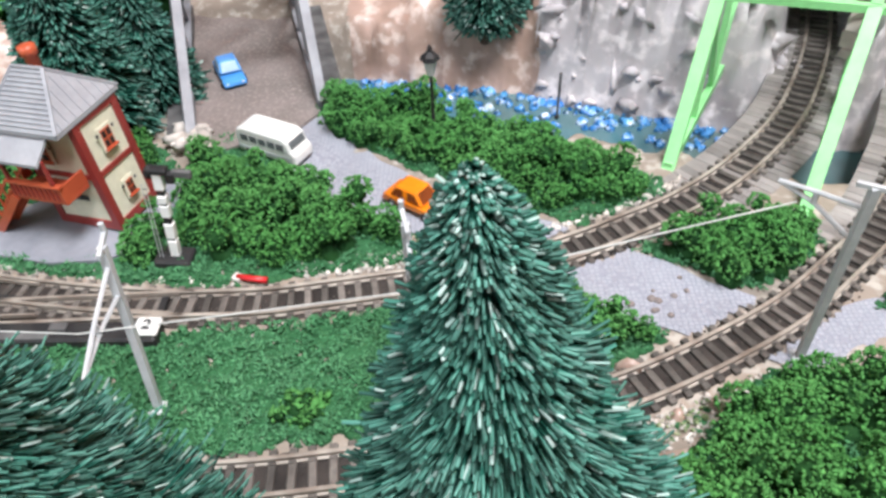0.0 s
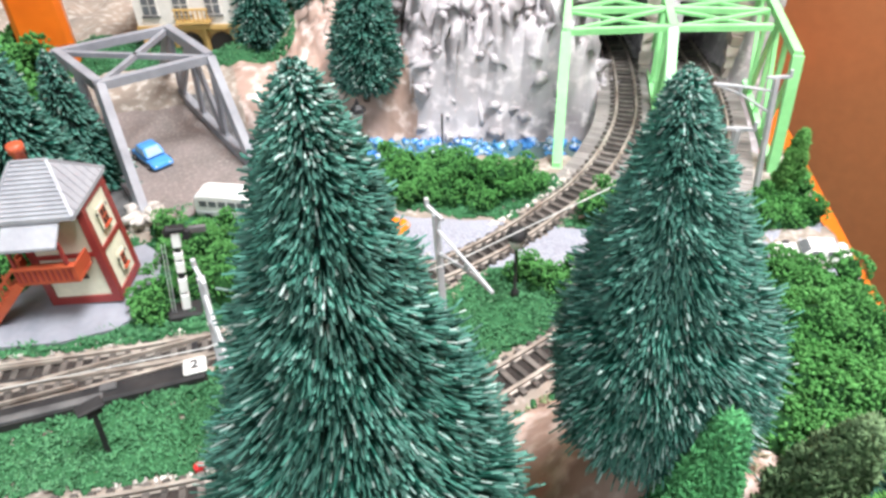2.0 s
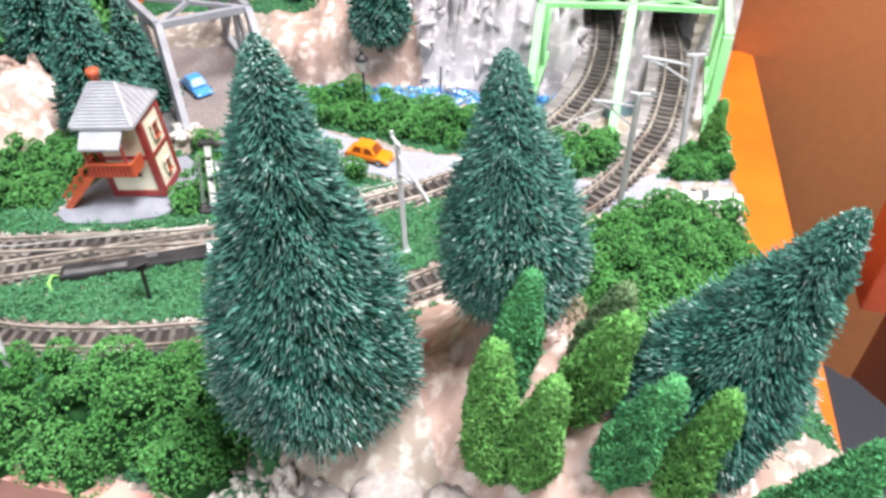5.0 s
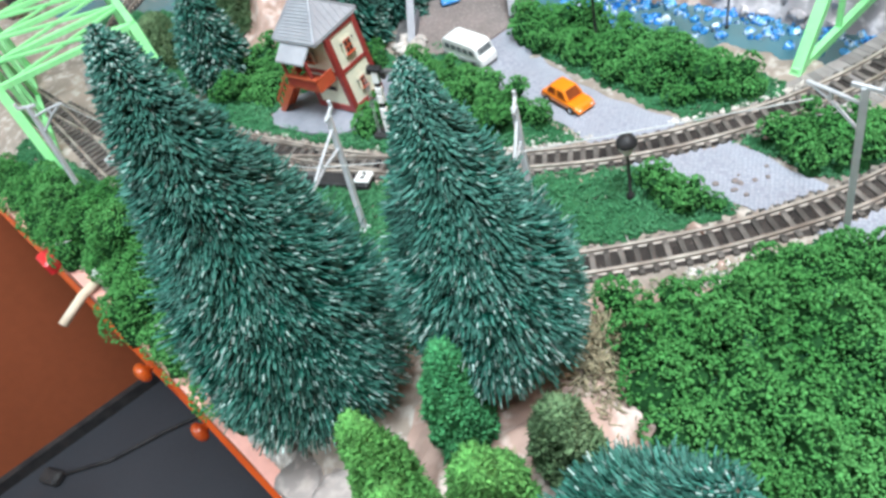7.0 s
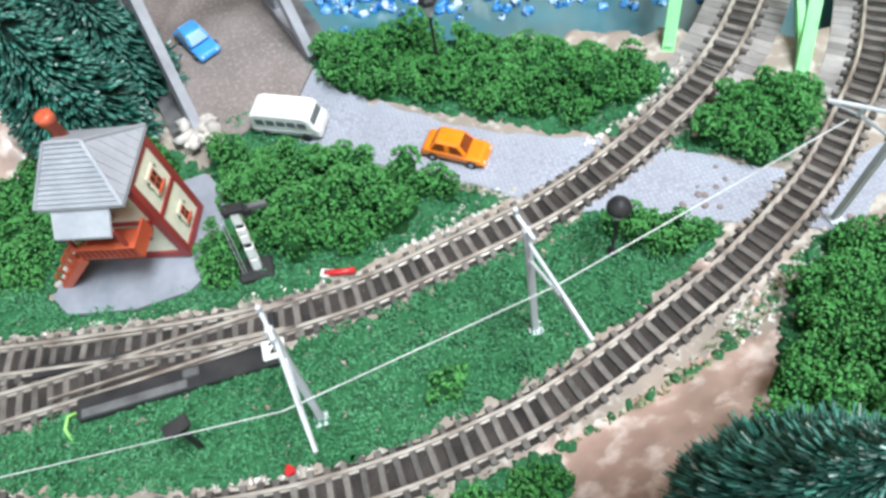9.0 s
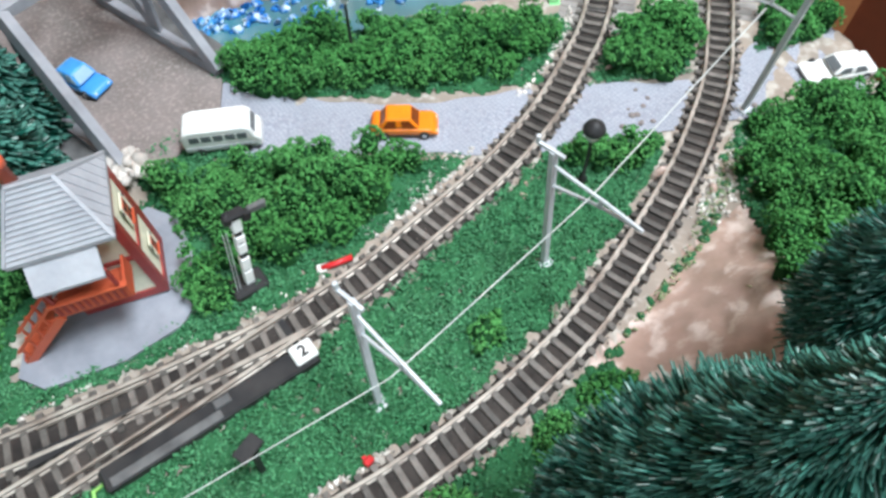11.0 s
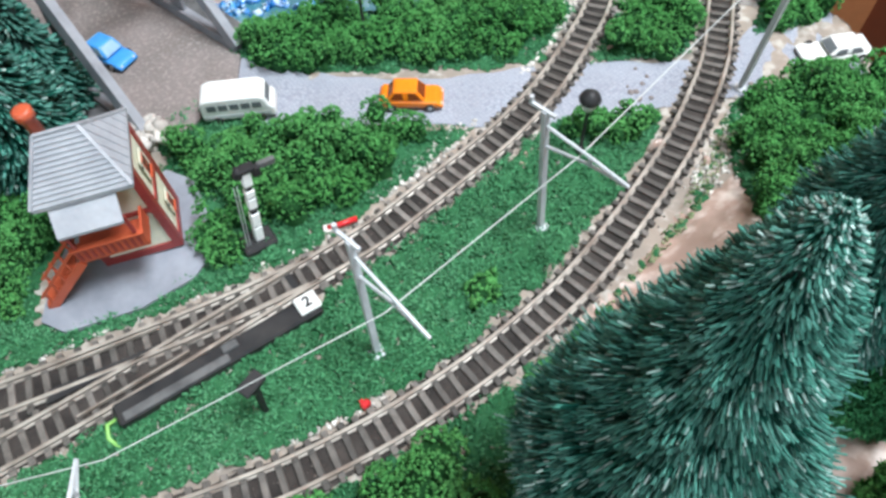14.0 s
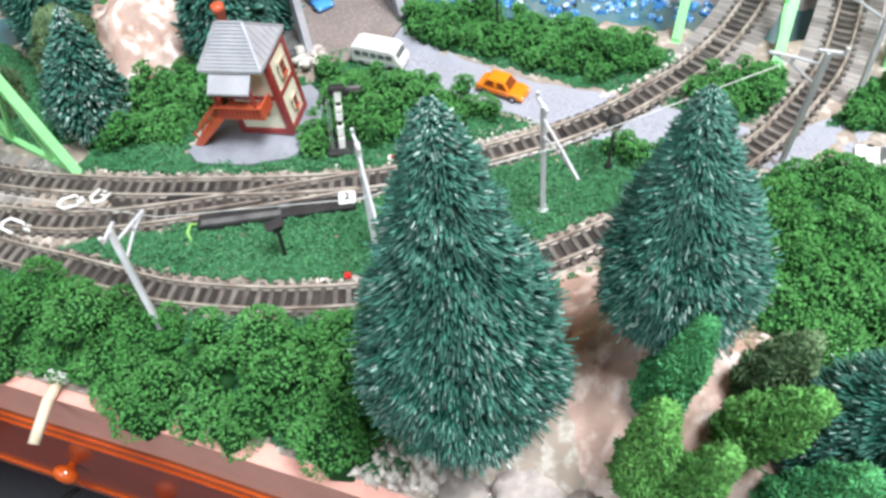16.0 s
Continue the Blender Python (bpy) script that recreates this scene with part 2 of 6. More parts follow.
# pine board: long grain and a few dark knots
def pine_mat():
    m = mat("orange_pine", (0.74, 0.165, 0.012), (0.64, 0.125, 0.009), rough=0.35, grain=1.5, stain=0.2, bump=0.04, coat=0.3)
    n, l = m.node_tree.nodes, m.node_tree.links
    bsdf = n["Principled BSDF"]
    vor = n.new("ShaderNodeTexVoronoi")
    vor.inputs["Scale"].default_value = 14
    mp = n.new("ShaderNodeMapping")
    mp.inputs["Scale"].default_value = (1, 0.8, 1)
    l.new(n.new("ShaderNodeNewGeometry").outputs["Position"], mp.inputs[0])
    l.new(mp.outputs[0], vor.inputs["Vector"])
    mr = n.new("ShaderNodeMapRange")
    mr.inputs[1].default_value, mr.inputs[2].default_value = 0.03, 0.10
    l.new(vor.outputs["Distance"], mr.inputs[0])
    old = bsdf.inputs["Base Color"].links[0].from_socket
    mx = n.new("ShaderNodeMix")
    mx.data_type = "RGBA"
    l.new(mr.outputs[0], mx.inputs[0])
    mx.inputs[6].default_value = (0.42, 0.09, 0.012, 1)
    l.new(old, mx.inputs[7])
    l.new(mx.outputs[2], bsdf.inputs["Base Color"])
    return m


M_pine = pine_mat()


# ---- building helpers; all lengths below are in centimetres ----
class Geo:
    def __init__(self):
        self.v, self.f = [], []

    def add(self, vs, fs):
        k = len(self.v)
        self.v += [tuple(p) for p in vs]
        self.f += [tuple(i + k for i in f) for f in fs]
        return self

    def box(self, x0, y0, z0, x1, y1, z1, bev=0.0, m=None):
        if bev <= 0:
            vs = [(x, y, z) for z in (z0, z1) for x, y in ((x0, y0), (x1, y0), (x1, y1), (x0, y1))]
            fs = [(3, 2, 1, 0), (4, 5, 6, 7), (0, 1, 5, 4), (1, 2, 6, 5), (2, 3, 7, 6), (3, 0, 4, 7)]
        else:
            b, vs = bev, []
            for z, i in ((z0, b), (z0 + b, 0), (z1 - b, 0), (z1, b)):
                for sx, sy in ((0, 0), (1, 0), (1, 1), (0, 1)):
                    cx, cy = (x1 if sx else x0), (y1 if sy else y0)
                    dx, dy = (-1 if sx else 1), (-1 if sy else 1)
                    a = [(cx + dx * (b + i * 0.6), cy + dy * i), (cx + dx * i, cy + dy * (b + i * 0.6))]
                    if (sx, sy) in ((0, 0), (1, 1)):
                        a.reverse()
                    vs += [(*p, z) for p in a]
            fs = [tuple(range(7, -1, -1)), tuple(range(24, 32))]
            for r in range(3):
                fs += [(r * 8 + i, r * 8 + (i + 1) % 8, r * 8 + 8 + (i + 1) % 8, r * 8 + 8 + i) for i in range(8)]
        if m is not None:
            vs = [m @ Vector(p) for p in vs]
        return self.add(vs, fs)

    def tube(self, pts, r, n=8, r1=None):
        """A round bar along points, r to r1."""
        pts = [Vector(p) for p in pts]
        r1 = r if r1 is None else r1
        vs = []
        for i, p in enumerate(pts):
            d = (pts[min(i + 1, len(pts) - 1)] - pts[max(i - 1, 0)]).normalized()
            a = d.orthogonal().normalized() if abs(d.z) > 0.9 else d.cross(Vector((0, 0, 1))).normalized()
            b = d.cross(a)
            rr = r + (r1 - r) * i / max(1, len(pts) - 1)
            vs += [p + rr * (math.cos(2 * math.pi * k / n) * a + math.sin(2 * math.pi * k / n) * b) for k in range(n)]
        fs = [(i * n + k, i * n + (k + 1) % n, i * n + n + (k + 1) % n, i * n + n + k) for i in range(len(pts) - 1) for k in range(n)]
        fs += [tuple(range(n - 1, -1, -1)), tuple(range(len(vs) - n, len(vs)))]
        return self.add(vs, fs)

    def bar(self, a, b, w, h, up=(0, 0, 1)):
        """A square bar from a to b, w wide and h high."""
        a, b = Vector(a), Vector(b)
        d = (b - a).normalized()
        s = d.cross(Vector(up))
        s = s.normalized() if s.length > 1e-4 else d.orthogonal().normalized()
        u = s.cross(d)
        vs = [p + s * sx * w / 2 + u * sz * h / 2 for p in (a, b) for sx, sz in ((-1, -1), (1, -1), (1, 1), (-1, 1))]
        return self.add(vs, [(3, 2, 1, 0), (4, 5, 6, 7), (0, 1, 5, 4), (1, 2, 6, 5), (2, 3, 7, 6), (3, 0, 4, 7)])

    def lathe(self, profile, x=0, y=0, n=16):
        """A turned shape from (radius, z) pairs."""
        vs = [(x + r * math.cos(2 * math.pi * k / n), y + r * math.sin(2 * math.pi * k / n), z) for r, z in profile for k in range(n)]
        fs = [(i * n + k, i * n + (k + 1) % n, i * n + n + (k + 1) % n, i * n + n + k) for i in range(len(profile) - 1) for k in range(n)]
        fs += [tuple(range(n - 1, -1, -1)), tuple(range(len(vs) - n, len(vs)))]
        return self.add(vs, fs)

    def prism(self, poly, z0, z1):
        n = len(poly)
        vs = [(*p, z0) for p in poly] + [(*p, z1) for p in poly]
        return self.add(vs, [tuple(range(n - 1, -1, -1)), tuple(range(n, 2 * n))] + [(i, (i + 1) % n, n + (i + 1) % n, n + i) for i in range(n)])


def mesh_of(name, geo, material, smooth=False):
    me = bpy.data.meshes.new(name)
    me.from_pydata([(x * CM, y * CM, z * CM) for x, y, z in geo.v], [], geo.f)
    me.materials.append(material)
    if smooth:
        me.polygons.foreach_set("use_smooth", [True] * len(me.polygons))
    me.update()
    return me


def fast_mesh(name, verts, tris, materials, index=None, smooth=False):
    """A triangle mesh straight from arrays (verts in cm)."""
    me = bpy.data.meshes.new(name)
    me.vertices.add(len(verts))
    me.vertices.foreach_set("co", (np.asarray(verts, dtype=np.float32) * CM).ravel())
    me.loops.add(len(tris) * 3)
    me.loops.foreach_set("vertex_index", np.asarray(tris, dtype=np.int32).ravel())
    me.polygons.add(len(tris))
    me.polygons.foreach_set("loop_start", np.arange(0, len(tris) * 3, 3, dtype=np.int32))
    for m in materials:
        me.materials.append(m)
    if index is not None:
        me.polygons.foreach_set("material_index", np.asarray(index, dtype=np.int32))
    if smooth:
        me.polygons.foreach_set("use_smooth", np.ones(len(tris), dtype=bool))
    me.update(calc_edges=True)
    me.validate()
    return me


def thing(name, x=0, y=0, z=0, rz=0, label="", category="", group="", kind="", rx=0, ry=0):
    ob = new(name)
    ob.empty_display_size = 0.005
    ob.matrix_basis = pose(x * CM, y * CM, z * CM, rx, ry, rz)
    return tagged(ob, label, category, group, kind)


def part(name, geo, material, parent, label="", smooth=False):
    ob = new(name, geo if isinstance(geo, bpy.types.Mesh) else mesh_of(name, geo, material, smooth))
    ob.parent = parent
    return tagged(ob, label) if label else ob


def curve(points, step=0.3):
    """A smooth line through plan points, sampled at even steps: (x, y, direction)."""
    p = [Vector((*q, 0)) if len(q) == 2 else Vector(q) for q in points]
    dense = []
    for i in range(len(p) - 1):
        a, b, c, d = p[max(i - 1, 0)], p[i], p[i + 1], p[min(i + 2, len(p) - 1)]
        for k in range(12):
            t = k / 12
            dense.append(0.5 * ((2 * b) + (c - a) * t + (2 * a - 5 * b + 4 * c - d) * t * t + (3 * b - a - 3 * c + d) * t ** 3))
    dense.append(p[-1])
    out, left = [dense[0]], step
    for a, b in zip(dense, dense[1:]):
        seg = (b - a).length
        pos = 0.0
        while seg - pos >= left:
            pos += left
            out.append(a + (b - a) * (pos / seg))
            left = step
        left -= seg - pos
    return out


def inside(px, py, poly):
    px, py = np.asarray(px), np.asarray(py)
    res = np.zeros(px.shape, dtype=bool)
    j = len(poly) - 1
    for i in range(len(poly)):
        xi, yi, xj, yj = *poly[i], *poly[j]
        cond = ((yi > py) != (yj > py)) & (px < (xj - xi) * (py - yi) / (yj - yi + 1e-12) + xi)
        res ^= cond
        j = i
    return res


def line_distance(px, py, line):
    """Distance from points to a polyline, and the side (positive to its left)."""
    best, side = np.full(np.shape(px), 1e9), np.zeros(np.shape(px))
    for (x0, y0), (x1, y1) in zip(line, line[1:]):
        dx, dy = x1 - x0, y1 - y0
        t = np.clip(((px - x0) * dx + (py - y0) * dy) / (dx * dx + dy * dy), 0, 1)
        ex, ey = px - x0 - t * dx, py - y0 - t * dy
        d = np.hypot(ex, ey)
        s = np.sign(dx * ey - dy * ex)
        side = np.where(d < best, s, side)
        best = np.minimum(best, d)
    return best, side


def step01(a, b, x):
    t = np.clip((x - a) / (b - a), 0, 1)
    return t * t * (3 - 2 * t)


def wobble(x, y, size, seed=0.0):
    """Smooth noise on arrays, about -1 to 1."""
    r = np.zeros(np.shape(x))
    rs = np.random.RandomState(int(seed * 10) + 5)
    for k in range(7):
        a, ph, sc = rs.uniform(0, 6.28), rs.uniform(0, 6.28), rs.uniform(0.6, 2.3) / size
        r = r + np.sin((x * math.cos(a) + y * math.sin(a)) * sc * 2.2 + ph + 1.3 * np.sin((x * math.sin(a) - y * math.cos(a)) * sc * 1.7 + ph * 2))
    return r / 4.0


# ---- plan of the layout ----
TRACK_FRONT = [(-41, 21.2), (-36, 19.2), (-30, 16.6), (-26, 14.4), (-22.1, 12.15), (-19.6, 11.0), (-17.2, 9.85), (-15, 8.85), (-11.7, 7.95), (-9.2, 7.55), (-7.3, 7.4), (-5, 7.4), (-2.8, 7.6), (-0.7, 7.95), (2, 8.75), (5, 9.85), (7.3, 10.95), (9.6, 12.3), (11.5, 13.85), (13.7, 15.9), (15.6, 18.5), (17.45, 21.5), (19.2, 25.2), (20.8, 29.5)]
TRACK_BACK = [(-7.2, 13.05), (-5.0, 13.1), (-2.9, 13.4), (0.4, 13.95), (2.3, 14.45), (4.2, 15.15), (6.1, 16.1), (7.9, 17.1), (10.2, 18.95), (12.6, 21.65), (14.5, 24.8), (16.2, 28.4), (17.5, 32)]
TRACK_SIDING = [(-7.2, 13.05), (-10, 13.35), (-13, 13.85), (-18, 14.85), (-23.3, 16.5), (-27.2, 19.0), (-30.3, 22.0), (-32.2, 26), (-32.8, 30)]
TRACK_LINK = [(-7.2, 13.05), (-10, 12.97), (-14, 12.88), (-18.8, 13.05), (-22.6, 14.05), (-26.5, 15.5), (-30, 16.9)]
ROAD = [(-6.3, 23.2), (-5.2, 21.3), (-3.6, 19.6), (-1.9, 18.3), (0.6, 16.5), (3.0, 15.0), (6.0, 13.4), (8.0, 12.2), (10.2, 11.4), (12.3, 10.9), (14.6, 9.9)]
RAVINE = [(-45, 31), (-24, 30), (-12, 28.5), (-1.5, 27.0), (4.5, 25.3), (9.0, 23.6), (14, 21.5), (22, 19.5), (30, 18)]
EDGE = [(-60, 24.5), (-35, 13.6), (-21.6, 7.3), (-12, 2.8), (-8, 0.85), (0, -3.4), (8, -7.6), (10.2, -4), (11.2, 1), (12.6, 5.5), (13.4, 7.0), (14.4, 8.8), (15.3, 11.4), (16.9, 14.2), (17.6, 16.5), (20.5, 20.5), (23.5, 26), (26, 34), (26, 58), (-60, 58)]
ALL_TRACKS = [TRACK_FRONT, TRACK_BACK, TRACK_SIDING, TRACK_LINK]
PORTAL_A, PORTAL_B = (13.1, 28.9), (21.6, 23.4)


def height(x, y):
    """Height of the ground, in cm."""
    x, y = np.asarray(x, float), np.asarray(y, float)
    z = np.full(x.shape, -0.28) + 0.04 * wobble(x, y, 1.2, 1)
    # wooded mound in front
    fd, _ = line_distance(x, y, [(p[0], p[1]) for p in TRACK_FRONT])
    south = step01(0.0, 1.0, np.interp(x, [p[0] for p in TRACK_FRONT], [p[1] for p in TRACK_FRONT]) - y)
    rise = step01(0.9, 5.8, fd) * south
    bell = np.exp(-(((x - 2.3) / 4.3) ** 2)) * 3.45 + np.exp(-(((x - 8.5) / 3.2) ** 2)) * 1.3
    bell = bell * (1 + 0.06 * wobble(x, y, 2.0, 3))
    z = z + rise * bell
    z = z + rise * (0.24 * wobble(x, y, 0.9, 41) + 0.13 * wobble(x, y, 0.4, 42))
    z = z + 1.7 * np.exp(-(((x + 4.4) / 1.7) ** 2 + ((y - 1.6) / 1.9) ** 2))
    # falls towards the front edge
    ed, _ = line_distance(x, y, EDGE[:7])
    z = z - 1.2 * (1 - step01(0.2, 2.8, ed)) * south
    # ravine with the cliff behind it
    rd, rs = line_distance(x, y, RAVINE)
    near = np.where(rs < 0, rd, -rd)
    far = -near
    z = z - 3.6 * (1 - step01(2.3, 3.7, np.abs(rd) + 0.25 * wobble(x, y, 1.0, 7)))
    cliff = step01(3.5, 6.5, x) * (1 - step01(30, 34, x))
    bank = step01(-3.5, 1.0, x) * (1 - step01(4.5, 7, x))
    behind = np.clip(far - 1.6, 0, 30)
    crag = 1 + 0.32 * wobble(x, y, 1.5, 11) + 0.22 * wobble(x, y, 0.6, 12)
    z = z + cliff * np.clip(behind * 1.75 * crag, 0, 13.5)
    z = z + bank * (np.clip(behind * 0.55 * crag, 0, 3.0) + 0.25 * wobble(x, y, 0.8, 13) * step01(0, 1, behind))
    left = (1 - step01(-4, -1, x)) * step01(2.5, 6, far)
    z = z + left * (0.9 + 0.35 * wobble(x, y, 2.0, 14))
    # pink rock behind the signal box
    z = z + 3.4 * np.exp(-(((x + 17.5) / 3.0) ** 2 + ((y - 25.0) / 3.2) ** 2)) * (1 + 0.2 * wobble(x, y, 1.1, 17))
    # flat way for the tracks up to the portals
    for line in (TRACK_FRONT, TRACK_BACK):
        d, _ = line_distance(x, y, line)
        keep = step01(1.3, 2.0, d)
        z = np.where(z > -0.3, z * keep + (1 - keep) * -0.3, z)
    return z


def layout_ground():
    nx, ny = 300, 230
    gx, gy = np.meshgrid(np.linspace(-52, 27, nx), np.linspace(-8.6, 57, ny))
    jx = gx + 0.10 * wobble(gx, gy, 0.5, 21)
    jy = gy + 0.10 * wobble(gx, gy, 0.5, 22)
    z = height(jx, jy)
    steep = np.clip(z / 4, 0, 1) * step01(23, 26, gy)
    jx = jx + steep * 0.45 * wobble(gx + 0.8 * z, gy - 1.3 * z, 0.9, 23)
    jy = jy + steep * 0.75 * wobble(gx - 1.1 * z, gy + 1.7 * z, 1.0, 24)
    z = z + steep * 0.3 * wobble(gx, gy + z, 0.4, 25)
    ok = inside(jx, jy, EDGE)
    # rim vertices slide onto the edge line, so that the outline is clean
    bx, by, bd = jx.copy(), jy.copy(), np.full(jx.shape, 1e9)
    for (x0, y0), (x1, y1) in zip(EDGE, EDGE[1:] + EDGE[:1]):
        t = np.clip(((jx - x0) * (x1 - x0) + (jy - y0) * (y1 - y0)) / ((x1 - x0) ** 2 + (y1 - y0) ** 2), 0, 1)
        ex, ey = x0 + t * (x1 - x0), y0 + t * (y1 - y0)
        d = np.hypot(jx - ex, jy - ey)
        bx, by, bd = np.where(d < bd, ex, bx), np.where(d < bd, ey, by), np.minimum(d, bd)
    jx, jy = np.where(ok, jx, bx), np.where(ok, jy, by)
    z = np.where(ok, z, height(jx, jy))
    verts = np.stack([jx, jy, z], -1).reshape(-1, 3)
    idx = np.arange(nx * ny).reshape(ny, nx)
    quad_ok = ok[:-1, :-1] | ok[1:, :-1] | ok[:-1, 1:] | ok[1:, 1:]
    a, b, c, d = idx[:-1, :-1][quad_ok], idx[:-1, 1:][quad_ok], idx[1:, 1:][quad_ok], idx[1:, :-1][quad_ok]
    tris = np.concatenate([np.stack([a, b, c], -1), np.stack([a, c, d], -1)])
    cen = verts[tris].mean(1)
    mat_i = np.zeros(len(tris), int)
    rd, rs = line_distance(cen[:, 0], cen[:, 1], RAVINE)
    mat_i[(rs > 0) & (rd > 1.2) & (cen[:, 0] > 4.2) & (cen[:, 1] > 18)] = 1
    mound = (cen[:, 1] < 7.0 + 0.25 * np.clip(cen[:, 0], 0, 4)) & (cen[:, 0] > -1.5) & (cen[:, 0] < 8.0)
    mat_i[mound | ((rs > 0) & (rd > 1.4) & (cen[:, 0] <= 4.2) & (cen[:, 0] > -4.5)) | (np.hypot(cen[:, 0] + 17.5, cen[:, 1] - 25) < 5)] = 2
    mat_i[(cen[:, 1] < 2.2) & (cen[:, 0] < -2.2)] = 0
    used, inv = np.unique(tris, return_inverse=True)
    me = fast_mesh("ground", verts[used], inv.reshape(-1, 3), [M_ground, M_rock, M_earth], mat_i, smooth=True)
    return tagged(new("ground", me), "pink and grey plaster ground of a model railway", "ground", kind="structure")


layout_ground()

# board under the layout
g = Geo()
g.prism([(x + 0.15, y) for x, y in EDGE], -4.0, -3.9)
board = thing("layout_board", label="flat wooden board carrying the model railway", category="board", kind="structure")
part("panel", g, M_lip, board)
skirt = Geo()
for (x0, y0), (x1, y1) in zip(EDGE[:16], EDGE[1:17]):
    n = max(2, int(math.hypot(x1 - x0, y1 - y0) / 0.4))
    for k in range(n):
        ax, ay, bx, by = x0 + (x1 - x0) * k / n, y0 + (y1 - y0) * k / n, x0 + (x1 - x0) * (k + 1) / n, y0 + (y1 - y0) * (k + 1) / n
        za, zb = float(height(ax, ay)), float(height(bx, by))
        skirt.add([(ax, ay, -4), (bx, by, -4), (bx, by, zb + 0.05), (ax, ay, za + 0.05)], [(0, 1, 2, 3)])
part("plaster_edge", skirt, M_rubble, board, "rough pale plaster edge")

# ---- room round the layout ----
FLOOR_Z = -32.0
tagged(new("floor", mesh_of("floor", Geo().box(-130, -130, FLOOR_Z - 2, 130, 130, FLOOR_Z), M_floor)), "charcoal floor covering below the layout", "floor", kind="structure")
tagged(new("ceiling", mesh_of("ceiling", Geo().box(-130, -130, 140, 130, 130, 143), M_wallpale)), "plain pale ceiling", "ceiling", kind="structure")


def wall(name, a, b, material, label, z0=FLOOR_Z, z1=140, thick=3):
    d = (Vector(b) - Vector(a)).normalized()
    n = Vector((d.y, -d.x)) * thick
    poly = [a, b, (b[0] + n.x, b[1] + n.y), (a[0] + n.x, a[1] + n.y)]
    tagged(new(name, mesh_of(name, Geo().prism(poly, z0, z1), material)), label, "wall", kind="structure")


wall("wall_east", (6, 88), (43, 21), M_brown, "smooth orange-brown painted wall")
wall("wall_southeast", (43.5, 21), (80, -128), M_brown2, "dark reddish brown panelled wall")
wall("wall_north", (-128, 88), (6, 88), M_olivewall, "dark olive back wall")
wall("wall_west", (-128, -128), (-128, 88), M_wallpale, "pale room wall")
wall("wall_south", (80, -128), (-128, -128), M_wallpale, "pale room wall")

# pink lip and varnished front board of the table
LIP = [(-50.0, 20.3), (-26.6, 9.4), (-16.1, 4.55), (-12.45, 2.75), (-8.1, 0.65), (-6.05, -0.4), (0, -3.6), (8, -7.8)]
desk = thing("table_front", label="pink painted table lip with a glossy orange varnished front", category="table")


def band(near, far, z0, z1):
    """A strip beside the lip line, between two offsets to its outside."""
    g = Geo()
    rows = []
    for i, p in enumerate(LIP):
        a, b = Vector(LIP[max(0, i - 1)]), Vector(LIP[min(len(LIP) - 1, i + 1)])
        d = (b - a).normalized()
        n = Vector((d.y, -d.x))
        q = Vector(p)
        rows += [(*(q + n * near), z0), (*(q + n * far), z0), (*(q + n * far), z1), (*(q + n * near), z1)]
    fs = []
    for i in range(len(LIP) - 1):
        for k in range(4):
            fs.append((i * 4 + k, i * 4 + (k + 1) % 4, i * 4 + 4 + (k + 1) % 4, i * 4 + 4 + k))
    fs += [(3, 2, 1, 0), tuple(range(len(rows) - 4, len(rows)))]
    return g.add(rows, fs)


part("lip_board", band(-1.0, 0.3, -5.7, -1.6), M_lip, desk, "upright pink painted board")
part("edge_moulding", band(0.3, 0.5, -6.25, -5.35), M_varnish, desk, "orange varnished moulding")
# raised strip whose dark colour stands in for the shade of a groove
part("dark_strip", band(0.3, 0.36, -5.35, -5.15), M_brown2, desk, "thin raised strip, dark like a shaded groove")
part("bead", band(0.5, 0.58, -6.3, -6.05), M_varnish, desk, "rounded varnished bead")
part("front_board", band(-0.1, 0.45, -14.8, -6.3), M_redboard, desk, "glossy red varnished board")
part("bottom_moulding", band(-0.1, 0.6, -15.6, -14.8), M_varnish, desk, "orange varnished moulding")
for px, py, pz in ((-23.6, 7.2, -10.7), (-20.4, 5.7, -13.6)):
    k = thing("knob_place", px, py, pz, rx=90, rz=-25)
    k.parent = desk
    k.name = "knob"
    part("grip", Geo().lathe([(0.22, -0.45), (0.22, -0.1), (0.36, 0.0), (0.58, 0.12), (0.64, 0.34), (0.52, 0.56), (0.28, 0.68), (0.08, 0.70)], n=16), M_varnish, k, smooth=True)
    part("rose", Geo().lathe([(0.42, -0.5), (0.42, -0.36), (0.3, -0.3)], n=14), M_varnish, k, smooth=True)

# brown cupboard side below, with the floor and a cable in front of it
cup = thing("cupboard_side", label="reddish brown cupboard standing on the floor", category="cupboard")
d = Vector((0.56, 0.83))
base = Vector((-52, 4.5))
q0, q1 = base - d * 14, base + d * 46
n = Vector((-d.y, d.x))
part("panel", Geo().prism([tuple(q0), tuple(q1), tuple(q1 + n * 18), tuple(q0 + n * 18)], FLOOR_Z, -5), M_terracotta, cup)
part("plinth", Geo().prism([tuple(q0 - n * 0.6), tuple(q1 - n * 0.6), tuple(q1), tuple(q0)], FLOOR_Z, FLOOR_Z + 1.2), M_black, cup)
cable = thing("power_cable", label="thin black cable lying on the floor with an inline plug", category="cable")
part("lead", Geo().tube([(-47, 6.0, FLOOR_Z + 0.3), (-43, 8.2, FLOOR_Z + 0.3), (-39.5, 11.5, FLOOR_Z + 0.35), (-36.5, 14, FLOOR_Z + 0.3), (-33, 16, FLOOR_Z + 0.3)], 0.16), M_black, cable, smooth=True)
part("plug", Geo().box(-48.6, 4.9, FLOOR_Z, -46.6, 6.3, FLOOR_Z + 1.0, 0.25), M_black, cable)

